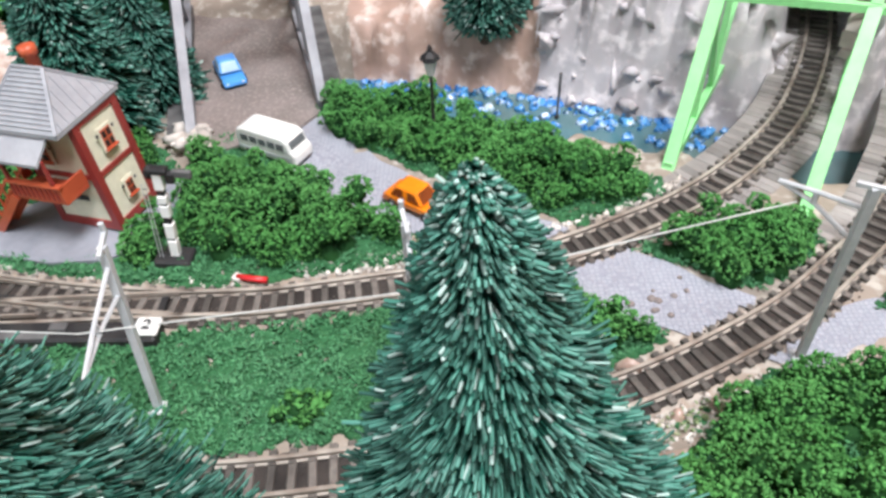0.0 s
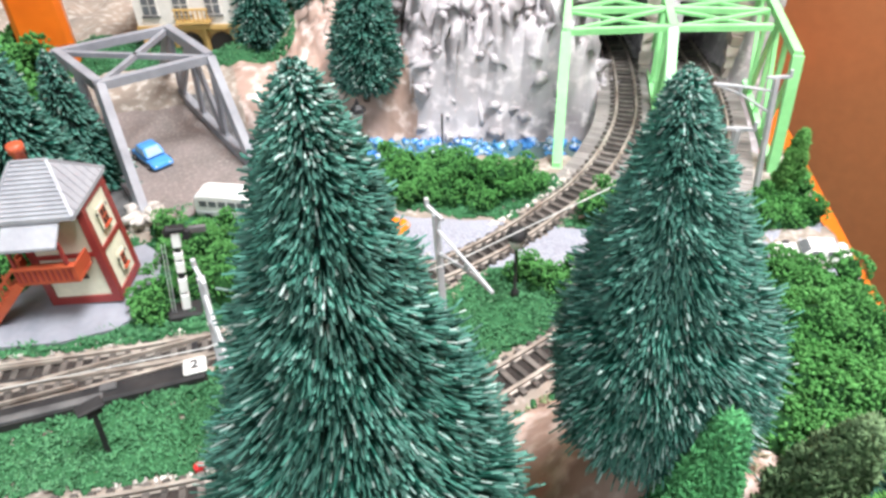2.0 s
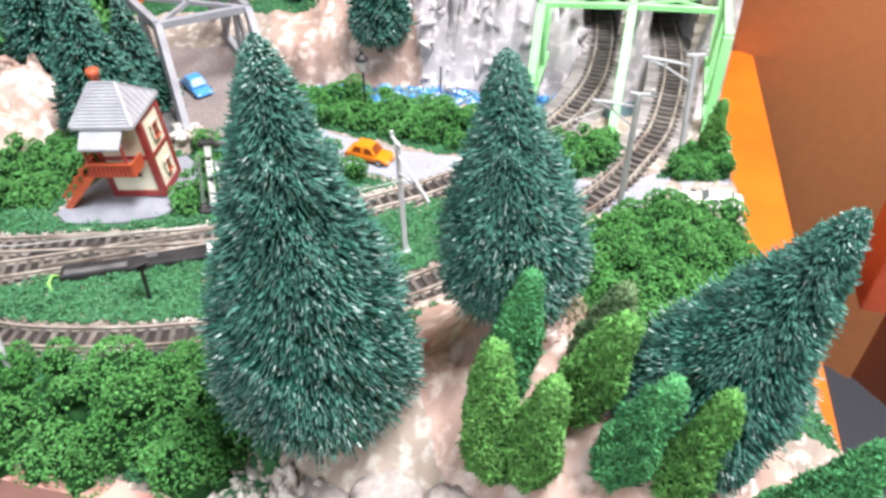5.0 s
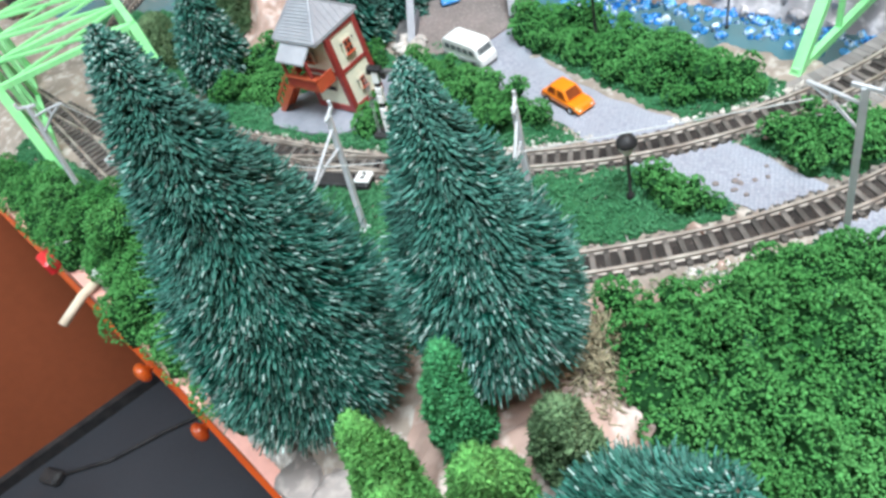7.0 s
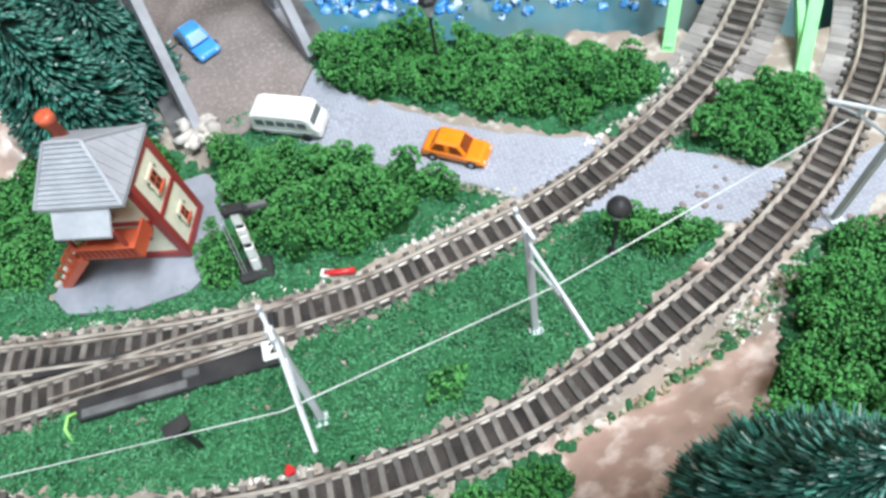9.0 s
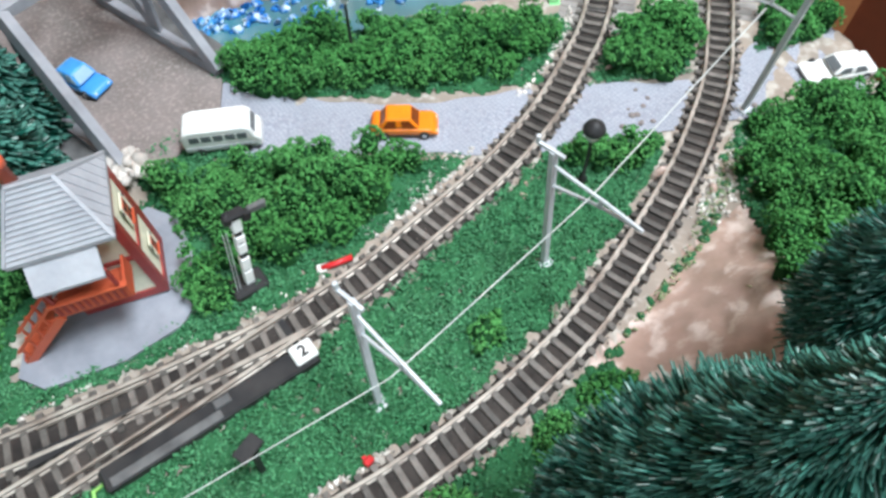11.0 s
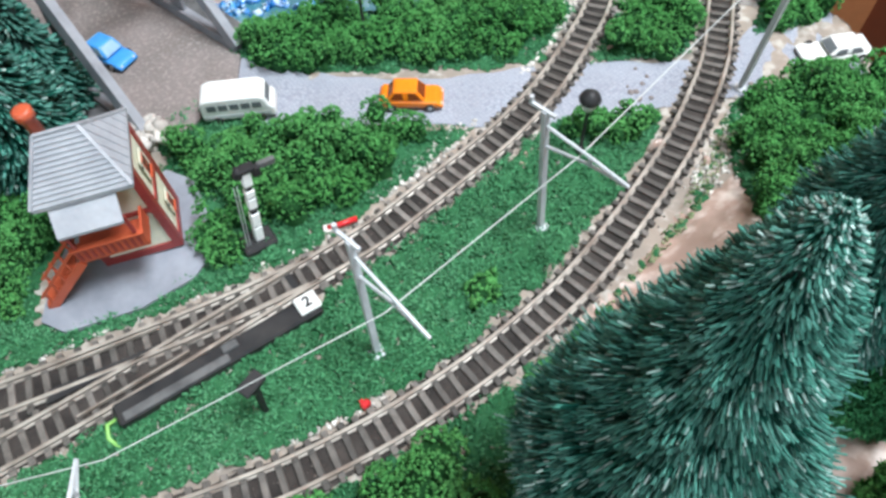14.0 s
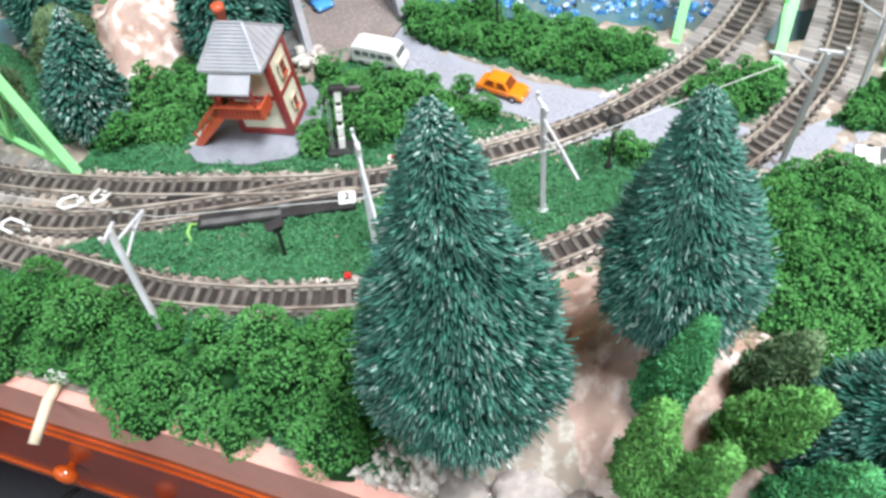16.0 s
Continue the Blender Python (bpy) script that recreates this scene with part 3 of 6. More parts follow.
# pine plank on the far side of the layout
plank = thing("pine_plank", label="bright orange varnished pine plank with knots beside the layout", category="plank")
part("board", Geo().prism([(7, -12), (10.2, -11.6), (32.6, 34.9), (28.5, 36.5), (20, 18)], -9.0, -7.0), M_pine, plank)
post = thing("pine_post", label="orange varnished wooden post behind the scenery", category="post")
part("upright", Geo().box(-15.0, 37.2, -1.0, -12.3, 38.4, 9, 0.3), M_pine, post)
carton = thing("snack_carton", 24.9, 8.1, -7.0, rz=-28, label="orange-red card carton with a yellow top edge", category="carton")
part("carton_body", Geo().box(-2.2, -1.5, 0, 2.2, 1.5, 5.3, 0.06), M_orange_red, carton)
part("top_flap", Geo().box(-2.25, -1.55, 5.0, 2.25, 1.55, 5.5, 0.06), M_yellow, carton, "yellow card rim")
part("lid_panel", Geo().box(-2.05, -1.35, 5.5, 2.05, 1.35, 5.55, 0.02), M_white, carton, "white card lid")
part("panel_mark", Geo().box(-1.1, -1.54, 2.4, 0.8, -1.5, 4.2), M_white, carton)

# pegs at the front edge
peg = thing("wooden_peg", label="pale wooden dowel sticking out over the table lip", category="peg")
part("dowel", Geo().tube([(-19.2, 6.5, -1.2), (-19.55, 5.6, -1.3), (-20.0, 4.2, -1.75)], 0.21, 10), M_wood, peg, smooth=True)
part("clamp", Geo().box(-0.42, -0.2, -0.18, 0.42, 0.2, 0.2, 0.06, Matrix.Translation((-19.25, 6.45, -1.1)) @ Matrix.Rotation(math.radians(-25), 4, "Z")), M_white, peg, "white plastic clamp")
plug = thing("red_plug", -22.5, 7.5, -1.6, rz=-25, label="small red and white plastic plug on the lip", category="plug")
part("plug_body", Geo().box(-0.6, -0.9, 0, 0.6, 0.1, 0.8, 0.12), M_redplastic, plug, "red plastic")
part("plug_cap", Geo().box(-0.55, 0.1, 0.05, 0.55, 0.75, 0.85, 0.12), M_white, plug, "white plastic")


# ---- crumbs: shapes shared by grit, leaves and stones ----
ICO_V = np.array([(0, 0, -1), (0.724, -0.526, -0.447), (-0.276, -0.851, -0.447), (-0.894, 0, -0.447), (-0.276, 0.851, -0.447), (0.724, 0.526, -0.447), (0.276, -0.851, 0.447), (-0.724, -0.526, 0.447), (-0.724, 0.526, 0.447), (0.276, 0.851, 0.447), (0.894, 0, 0.447), (0, 0, 1)])
ICO_F = np.array([(0, 2, 1), (0, 3, 2), (0, 4, 3), (0, 5, 4), (0, 1, 5), (1, 2, 6), (2, 3, 7), (3, 4, 8), (4, 5, 9), (5, 1, 10), (1, 6, 10), (2, 7, 6), (3, 8, 7), (4, 9, 8), (5, 10, 9), (6, 7, 11), (7, 8, 11), (8, 9, 11), (9, 10, 11), (10, 6, 11)])
OCT_V = np.array([(1, 0, 0), (-1, 0, 0), (0, 1, 0), (0, -1, 0), (0, 0, 1), (0, 0, -1)], float)
OCT_F = np.array([(0, 2, 4), (2, 1, 4), (1, 3, 4), (3, 0, 4), (2, 0, 5), (1, 2, 5), (3, 1, 5), (0, 3, 5)])


def scatter(centres, sizes, rs, base=(ICO_V, ICO_F), jitter=0.35, stretch=None):
    """Many small irregular crumbs as one triangle soup."""
    bv, bf = base
    n = len(centres)
    v = bv[None] * (1 + rs.uniform(-jitter, jitter, (n, len(bv), 1)))
    ax = rs.normal(size=(n, 3))
    q = np.concatenate([rs.normal(size=(n, 1)), ax], 1)
    q /= np.linalg.norm(q, axis=1, keepdims=True)
    w, x, y, z = q.T
    R = np.stack([1 - 2 * (y * y + z * z), 2 * (x * y - z * w), 2 * (x * z + y * w), 2 * (x * y + z * w), 1 - 2 * (x * x + z * z), 2 * (y * z - x * w), 2 * (x * z - y * w), 2 * (y * z + x * w), 1 - 2 * (x * x + y * y)], -1).reshape(n, 3, 3)
    sc = sizes[:, None] * (rs.uniform(0.6, 1.25, (n, 3)) if stretch is None else rs.uniform(0.7, 1.2, (n, 3)) * np.array(stretch))
    v = np.einsum("nij,nkj->nki", R, v * sc[:, None, :]) + centres[:, None, :]
    f = bf[None] + (np.arange(n) * len(bv))[:, None, None]
    return v.reshape(-1, 3), f.reshape(-1, 3)


# ---- tracks ----
def rail_mesh(line, off):
    """A rail with foot, web and rounded head, offset from the centre line."""
    prof = [(-0.085, -0.22), (0.085, -0.22), (0.085, -0.185), (0.03, -0.165), (0.03, -0.075), (0.055, -0.06), (0.055, -0.015), (0.035, 0.0), (-0.035, 0.0), (-0.055, -0.015), (-0.055, -0.06), (-0.03, -0.075), (-0.03, -0.165), (-0.085, -0.185)]
    g, vs, fs, k = Geo(), [], [], len(prof)
    for i, p in enumerate(line):
        d = (line[min(i + 1, len(line) - 1)] - line[max(i - 1, 0)]).normalized()
        n = Vector((-d.y, d.x, 0))
        vs += [(p.x + n.x * (off + a), p.y + n.y * (off + a), b) for a, b in prof]
    for i in range(len(line) - 1):
        fs += [(i * k + j, i * k + (j + 1) % k, i * k + k + (j + 1) % k, i * k + k + j) for j in range(k)]
    fs += [tuple(range(k - 1, -1, -1)), tuple(range(len(vs) - k, len(vs)))]
    return g.add(vs, fs)


sleeper_geo = Geo().box(-0.100, -0.78, -0.30, 0.100, 0.78, -0.165, 0.022)
for side in (-0.47, 0.47):
    for lug in (-0.115, 0.115):
        sleeper_geo.box(-0.06, side + lug - 0.035, -0.166, 0.06, side + lug + 0.035, -0.125)
sleeper_mesh = mesh_of("sleeper", sleeper_geo, M_sleeper)


def track(name, pts, label, skip=0.0, low=0.0):
    t = thing(name, label=label, category="track", group="model railway tracks")
    line = curve(pts, 0.25)
    part("rail", rail_mesh(line, 0.47), M_rail, t)
    part("rail", rail_mesh(line, -0.47), M_rail, t)
    bed = Geo()
    vs, fs = [], []
    for i, p in enumerate(line):
        d = (line[min(i + 1, len(line) - 1)] - line[max(i - 1, 0)]).normalized()
        n = Vector((-d.y, d.x, 0))
        w = 0.72 + 0.05 * math.sin(i * 0.9)
        vs += [(p.x + n.x * w, p.y + n.y * w, -0.31 - low), (p.x - n.x * w, p.y - n.y * w, -0.31 - low), (p.x - n.x * 0.6, p.y - n.y * 0.6, -0.255 - low), (p.x + n.x * 0.6, p.y + n.y * 0.6, -0.255 - low)]
    for i in range(len(line) - 1):
        fs += [(i * 4 + k, i * 4 + (k + 1) % 4, i * 4 + 4 + (k + 1) % 4, i * 4 + 4 + k) for k in range(4)]
    part("track_bed", bed.add(vs, fs), M_ballast, t, "dark track bed")
    rnd = random.Random(len(pts))
    ties = curve(pts, 0.49)
    for i, p in enumerate(ties):
        if i * 0.49 < skip:
            continue
        d = (ties[min(i + 1, len(ties) - 1)] - ties[max(i - 1, 0)])
        ob = new("sleeper", sleeper_mesh)
        ob.parent = t
        ob.matrix_basis = pose(p.x * CM, p.y * CM, rnd.uniform(0.010, 0.022) * CM, 0, 0, math.degrees(math.atan2(d.y, d.x)) + rnd.uniform(-2.5, 2.5))
    # loose grit between and beside the sleepers
    gr = np.random.RandomState(len(pts) + 70)
    pick = gr.randint(1, len(line) - 1, len(line) * 4)
    at = np.array([(p.x, p.y) for p in line])
    dirs = at[pick + 1] - at[pick - 1]
    dirs /= np.linalg.norm(dirs, axis=1, keepdims=True)
    across = gr.uniform(-0.92, 0.92, len(pick))
    c = at[pick] + dirs * gr.uniform(-0.13, 0.13, (len(pick), 1)) + np.stack([-dirs[:, 1], dirs[:, 0]], -1) * across[:, None]
    size = gr.uniform(0.018, 0.05, len(pick))
    cen = np.concatenate([c, np.where(np.abs(across) > 0.74, -0.285, -0.25)[:, None]], 1)
    gv, gf = scatter(cen, size, gr, base=(OCT_V, OCT_F), jitter=0.4)
    tagged(part("grit", fast_mesh("grit", gv, gf, [M_grit]), None, t, "brown and beige ballast crumbs"), kind="stuff")
    return t


track("railway_track", TRACK_FRONT, "curved model railway track, brown sleepers and tarnished rails")
track("railway_track", TRACK_BACK, "curved model railway track running onto the bridge deck", 0.0, 0.004)
track("railway_track", TRACK_SIDING, "model railway track curving off from the turnout", 0.0, 0.008)
track("railway_track", TRACK_LINK, "straight model railway track of the turnout", 6.0, 0.012)

# turnout details: frog, check rails and blades
turnout = thing("turnout_fittings", label="dark frog and thin check rails of a model turnout", category="turnout")
part("frog", Geo().prism([(-15.6, 13.55), (-12.2, 13.28), (-12.2, 13.46), (-15.4, 13.95)], -0.2, -0.03), M_black, turnout)
part("check_rail", Geo().bar((-15.0, 14.5, -0.06), (-12.0, 13.98, -0.06), 0.06, 0.14), M_rail, turnout)
part("check_rail", Geo().bar((-15.0, 12.68, -0.06), (-11.6, 12.72, -0.06), 0.06, 0.14), M_rail, turnout)
part("point_blade", Geo().bar((-11.8, 13.35, -0.05), (-7.6, 13.45, -0.05), 0.05, 0.15), M_rail, turnout)
part("point_blade", Geo().bar((-11.6, 13.05, -0.05), (-7.6, 12.66, -0.05), 0.05, 0.15), M_rail, turnout)
part("tie_bar", Geo().box(-8.1, 12.3, -0.25, -7.9, 13.8, -0.12), M_black, turnout)

# dark moulded base plates and long ties under the turnout
for ring in ([(-18.0, 12.36), (-14.0, 12.2), (-8.0, 12.35), (-8.0, 13.75), (-13.0, 14.5), (-18.0, 15.5)], [(-22.5, 13.4), (-18.0, 12.38), (-18.0, 13.7), (-22.3, 14.6)], [(-22.6, 15.6), (-18.0, 14.2), (-18.0, 15.5), (-22.9, 17.0)]):
    part("base_plate", Geo().prism(ring, -0.36, -0.222), M_ballast, turnout, "dark moulded base")

# point motor with its numbered plate
motor = thing("point_motor", -10.9, 12.02, -0.3, rz=-1.0, label="long black point motor housing with a white number plate", category="point motor")
part("housing", Geo().box(-3.2, -0.42, 0, 3.2, 0.30, 0.42, 0.07), M_black, motor)
part("cover_strip", Geo().box(-3.0, -0.40, 0.42, 0.2, -0.12, 0.47, 0.02), M_greyplate, motor, "dusty grey cover strip")
part("lever_slot", Geo().box(0.1, -0.1, 0.42, 0.6, 0.18, 0.52, 0.03), M_greyplate, motor)
part("number_plate", Geo().box(2.55, -0.32, 0.42, 3.25, 0.32, 0.56, 0.05), M_white, motor, "white number plate")
txt = bpy.data.curves.new("digit", "FONT")
txt.body, txt.size, txt.extrude, txt.align_x, txt.align_y = "2", 0.5 * CM, 0.01 * CM, "CENTER", "CENTER"
txt.offset = 0.014 * CM
txt.materials.append(M_black)
dg = new("digit", txt)
deps = bpy.context.evaluated_depsgraph_get()
deps.update()
digit_mesh = bpy.data.meshes.new_from_object(dg.evaluated_get(deps))
bpy.data.objects.remove(dg)
dob = new("digit", digit_mesh)
dob.parent = motor
dob.matrix_basis = pose(2.9 * CM, 0, 0.567 * CM, 0, 0, 0)
part("green_lead", Geo().tube([(-3.2, 0.0, 0.1), (-3.5, -0.15, 0.3), (-3.6, -0.5, 0.25), (-3.45, -0.9, 0.05)], 0.06), M_lightgreen, motor, "light green wire end", smooth=True)

# ---- road, yard and bridge decks ----


def near_track(x, y, limit=0.86):
    return any(float(line_distance(np.array([x]), np.array([y]), t)[0][0]) < limit for t in ALL_TRACKS)


def road_mesh():
    line = curve(ROAD, 0.22)
    vs, fs, ids = [], [], {}
    m = 13
    for i, p in enumerate(line):
        d = (line[min(i + 1, len(line) - 1)] - line[max(i - 1, 0)]).normalized()
        n = Vector((-d.y, d.x, 0))
        w = 1.32 + 0.2 * math.sin(i * 0.13) + 0.05 * math.sin(i * 0.7) + 0.5 * float(step01(10.5, 12.5, p.x))
        for k in range(m):
            s = (2 * k / (m - 1) - 1) * w
            vs.append((p.x + n.x * s, p.y + n.y * s, -0.215 - 0.03 * abs(s) / w))
    for i in range(len(line) - 1):
        for k in range(m - 1):
            q = (i * m + k, i * m + k + 1, i * m + m + k + 1, i * m + m + k)
            cx, cy = sum(vs[a][0] for a in q) / 4, sum(vs[a][1] for a in q) / 4
            if not near_track(cx, cy, 0.80):
                fs.append(q[::-1])
    return Geo().add(vs, fs)


road = tagged(new("road", mesh_of("road", road_mesh(), M_road)), "pale grey cobbled model road crossing both tracks", "road", kind="structure")
pits = Geo()
rnd = random.Random(4)
for _ in range(26):
    x = rnd.uniform(5.2, 10.5)
    y = np.interp(x, [p[0] for p in ROAD], [p[1] for p in ROAD]) + rnd.uniform(-1.0, 1.0)
    if near_track(x, y, 0.95):
        continue
    r = rnd.uniform(0.05, 0.14)
    pits.lathe([(r * 1.2, -0.23), (r, -0.19), (r * 0.4, -0.17)], x, y, 7)
tagged(new("road_grit", mesh_of("road_grit", pits, M_asphalt, True)), "dark grit crumbs on the road", "grit", kind="stuff")
yard = Geo()
ring = [(-14.9, 16.3), (-14.4, 15.5), (-12.2, 14.95), (-10.4, 15.0), (-9.35, 15.7), (-9.0, 17.2), (-8.8, 18.6), (-9.4, 19.6), (-12.5, 19.4), (-14.0, 17.8)]
yard.prism(ring, -0.3, -0.08)
tagged(new("pavement_yard", mesh_of("pavement_yard", yard, M_yard)), "grey yard round the signal box", "pavement", kind="structure")

plank_mesh = mesh_of("deck_plank", Geo().box(-0.155, -1.45, -0.34, 0.155, 1.45, -0.27, 0.015), M_deck)


def plank_deck(name, pts, first, last, label):
    t = thing(name, label=label, category="bridge deck", group="bridge decks")
    line = curve(pts, 0.33)
    for i, p in enumerate(line[:-1]):
        if not first <= p.y <= last:
            continue
        dd = line[i + 1] - p
        ob = new("plank", plank_mesh)
        ob.parent = t
        ob.matrix_basis = pose(p.x * CM, p.y * CM, random.Random(i).uniform(-0.012, 0.012) * CM, 0, 0, math.degrees(math.atan2(dd.y, dd.x)))
    return t


plank_deck("bridge_deck", TRACK_BACK, 17.2, 28.6, "weathered grey planked deck under the bridge track")
plank_deck("bridge_deck", TRACK_FRONT[14:], 14.7, 26.2, "weathered grey planked deck under the bridge track")
plank_deck("bridge_deck", TRACK_SIDING, 15.4, 26, "weathered grey planked deck under the siding")

# ---- green truss bridges ----


def truss(parent, a, b, zt, lean_a, lean_b, panels, w=0.34):
    """One side of a truss from a to b (plan): chords, sloping end posts, posts and diagonals, each a bar of its own."""
    a, b = Vector((*a, -0.25)), Vector((*b, -0.25))
    d = (b - a)
    L = d.length
    d.normalize()
    up = Vector((0, 0, 1))
    ta, tb = a + d * lean_a + up * zt, b - d * lean_b + up * zt
    part("bottom_chord", Geo().bar(a, b, w * 0.8, 0.4), M_green, parent)
    part("top_chord", Geo().bar(ta, tb, w, w), M_green, parent)
    part("end_post", Geo().bar(a - up * 0.3, ta, w * 1.25, w, d), M_green, parent)
    part("end_post", Geo().bar(b - up * 0.3, tb, w * 1.25, w, d), M_green, parent)
    for k in range(panels + 1):
        p = ta + (tb - ta) * k / panels
        foot = Vector((p.x, p.y, a.z))
        part("post", Geo().bar(foot, p, w * 0.6, w * 0.5, d), M_green, parent)
        if k < panels:
            q = ta + (tb - ta) * (k + 1) / panels
            part("diagonal", Geo().bar(foot if k % 2 else p, q if k % 2 else Vector((q.x, q.y, a.z)), w * 0.55, w * 0.45, d), M_green, parent)
    return ta, tb


def bracing(parent, ends, panels, w=0.26):
    """Cross beams and crossed stays between top chords."""
    (a0, a1), (b0, b1) = ends
    for k in range(panels + 1):
        p, q = a0 + (a1 - a0) * k / panels, b0 + (b1 - b0) * k / panels
        part("cross_beam", Geo().bar(p, q, w, w), M_green, parent)
        if k < panels:
            p2, q2 = a0 + (a1 - a0) * (k + 1) / panels, b0 + (b1 - b0) * (k + 1) / panels
            up = Vector((0, 0, 0.04))
            part("stay", Geo().bar(p + up, q2 + up, w * 0.6, w * 0.5), M_green, parent)
            part("stay", Geo().bar(q - up, p2 - up, w * 0.6, w * 0.5), M_green, parent)


bridge_r = thing("green_truss_bridge", label="light green plastic truss bridge over two tracks", category="bridge", group="green truss bridges")
s1 = truss(bridge_r, (7.8, 19.1), (13.2, 29.2), 4.85, 3.2, 0.4, 3)
s2 = truss(bridge_r, (11.35, 16.2), (17.2, 27.0), 4.85, 4.9, 0.4, 3)
s3 = truss(bridge_r, (16.1, 15.4), (21.0, 24.0), 4.85, 0.75, 0.4, 4)
# the portal stands square to the trusses: shorten the outer chord's bracing to match
r0 = Vector((17.55, 18.9, 4.6))
bracing(bridge_r, (s1, s2), 3)
bracing(bridge_r, (s2, (r0, s3[1])), 3)

bridge_l = thing("green_truss_bridge", label="light green plastic truss bridge over the diverging tracks", category="bridge", group="green truss bridges")
l1 = truss(bridge_l, (-19.8, 16.1), (-31.5, 25.5), 4.85, 1.6, 1.6, 4)
l2 = truss(bridge_l, (-24.6, 11.4), (-36.0, 21.0), 4.85, 1.2, 1.6, 4)
bracing(bridge_l, (l1, l2), 4)

# ---- tunnel mouths ----
portal = thing("tunnel_portal", label="pale stone double tunnel mouth with dark bores", category="tunnel")
pa, pb = Vector((*PORTAL_A, 0)), Vector((*PORTAL_B, 0))
pd = (pb - pa).normalized()
pn = Vector((-pd.y, pd.x, 0))


def on_portal(s, depth, z):
    return pa + pd * s + pn * depth + Vector((0, 0, z))


plen = (pb - pa).length


def portal_block(name, s0, s1, d0, d1, z0, z1, material, lab=""):
    vs = [on_portal(s, dd, z) for z in (z0, z1) for s, dd in ((s0, d0), (s1, d0), (s1, d1), (s0, d1))]
    part(name, Geo().add(vs, [(3, 2, 1, 0), (4, 5, 6, 7), (0, 1, 5, 4), (1, 2, 6, 5), (2, 3, 7, 6), (3, 0, 4, 7)]), material, portal, lab)


def stone_pillar(s0, s1):
    rr = random.Random(int(s0 * 7))
    z = -0.4
    while z < 3.6:
        h = rr.uniform(0.5, 0.8)
        vs = []
        for zz in (z, z + h - 0.05):
            for s, dd in ((s0, -0.35), (s1, -0.35), (s1, 0.6), (s0, 0.6)):
                vs.append(on_portal(s + rr.uniform(-0.12, 0.12), dd + rr.uniform(-0.15, 0.1), zz))
        part("pillar_stone", Geo().add(vs, [(3, 2, 1, 0), (4, 5, 6, 7), (0, 1, 5, 4), (1, 2, 6, 5), (2, 3, 7, 6), (3, 0, 4, 7)]), M_pillar, portal, "rough pale stone block")
        z += h


for s0, s1 in ((-0.6, 0.7), (4.0, 4.75), (8.3, 9.9)):
    stone_pillar(s0, s1)
portal_block("lintel", -0.8, plen + 0.4, -0.3, 1.0, 3.6, 5.2, M_rock)
# short closed box behind the mouths, its inner shade put into the colour
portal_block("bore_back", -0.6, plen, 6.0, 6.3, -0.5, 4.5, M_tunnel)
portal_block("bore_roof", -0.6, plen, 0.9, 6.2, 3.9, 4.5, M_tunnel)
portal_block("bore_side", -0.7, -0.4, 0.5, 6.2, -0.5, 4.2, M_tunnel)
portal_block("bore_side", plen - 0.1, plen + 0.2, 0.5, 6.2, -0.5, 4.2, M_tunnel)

# ---- grey road bridge ----
gb = thing("grey_road_bridge", label="grey girder road bridge with a worn asphalt deck", category="bridge")
E_L, E_R = [(-9.5, 21.6), (-13.2, 36.0)], [(-4.75, 23.3), (-8.2, 37.0)]
part("deck", Geo().prism([E_L[0], (-8.0, 20.9), (-5.6, 21.9), E_R[0], E_R[1], E_L[1]], -0.75, -0.12), M_asphalt, gb, "worn brown-grey roadway")


def walkway(a, b, w):
    d = Vector((b[0] - a[0], b[1] - a[1])).normalized()
    n = Vector((-d.y, d.x)) * w
    return Geo().prism([a, b, (b[0] + n.x, b[1] + n.y), (a[0] + n.x, a[1] + n.y)], -0.6, 0.14)


part("walkway", walkway((-9.4, 21.9), (-13.1, 36.0), 0.95), M_greyplate, gb, "grey raised walkway")
part("walkway", walkway((-4.7, 23.6), (-8.1, 37), -0.95), M_greyplate, gb, "grey raised walkway")


def grey_truss(nb, nt, ft, fb):
    nb, nt, ft, fb = (Vector(p) for p in (nb, nt, ft, fb))
    dd = Vector((ft.x - nt.x, ft.y - nt.y, 0)).normalized()
    for nm, a, b, w in (("end_post", nb, nt, 0.5), ("top_chord", nt, ft, 0.5), ("end_post", ft, fb, 0.5), ("bottom_chord", nb, fb, 0.42)):
        part(nm, Geo().bar(a, b, 0.36, w, (0, 0, 1) if nm == "top_chord" or nm == "bottom_chord" else dd), M_grey, gb)
    foot = [nb + (fb - nb) * k for k in (0.26, 0.5, 0.76)]
    top = [nt, nt + (ft - nt) * 0.5, ft]
    for a, b in ((foot[0], nt), (foot[0], top[1]), (foot[1], top[1]), (foot[2], top[1]), (foot[2], ft)):
        part("web", Geo().bar(a, b, 0.16, 0.42, dd), M_grey, gb)


NTL, NTR, FTL, FTR = (-10.05, 25.7, 4.0), (-5.5, 26.8, 4.0), (-12.0, 30.2, 4.0), (-7.1, 31.2, 4.0)
grey_truss((-9.4, 21.6, 0.1), NTL, FTL, (-13.0, 34.4, 0.1))
grey_truss((-4.7, 23.6, 0.1), NTR, FTR, (-8.1, 35.4, 0.1))
for a, b, w in ((NTL, NTR, 0.36), (FTL, FTR, 0.36)):
    part("cross_beam", Geo().bar(a, b, w, 0.36), M_grey, gb)
for a, b in ((NTL, FTR), (FTL, NTR)):
    part("stay", Geo().bar(a, b, 0.22, 0.22), M_grey, gb)
chunks = np.random.RandomState(15)
spot = np.stack([chunks.uniform(-9.9, -8.7, 60), chunks.uniform(20.8, 22.0, 60), chunks.uniform(-0.25, 0.25, 60)], -1)
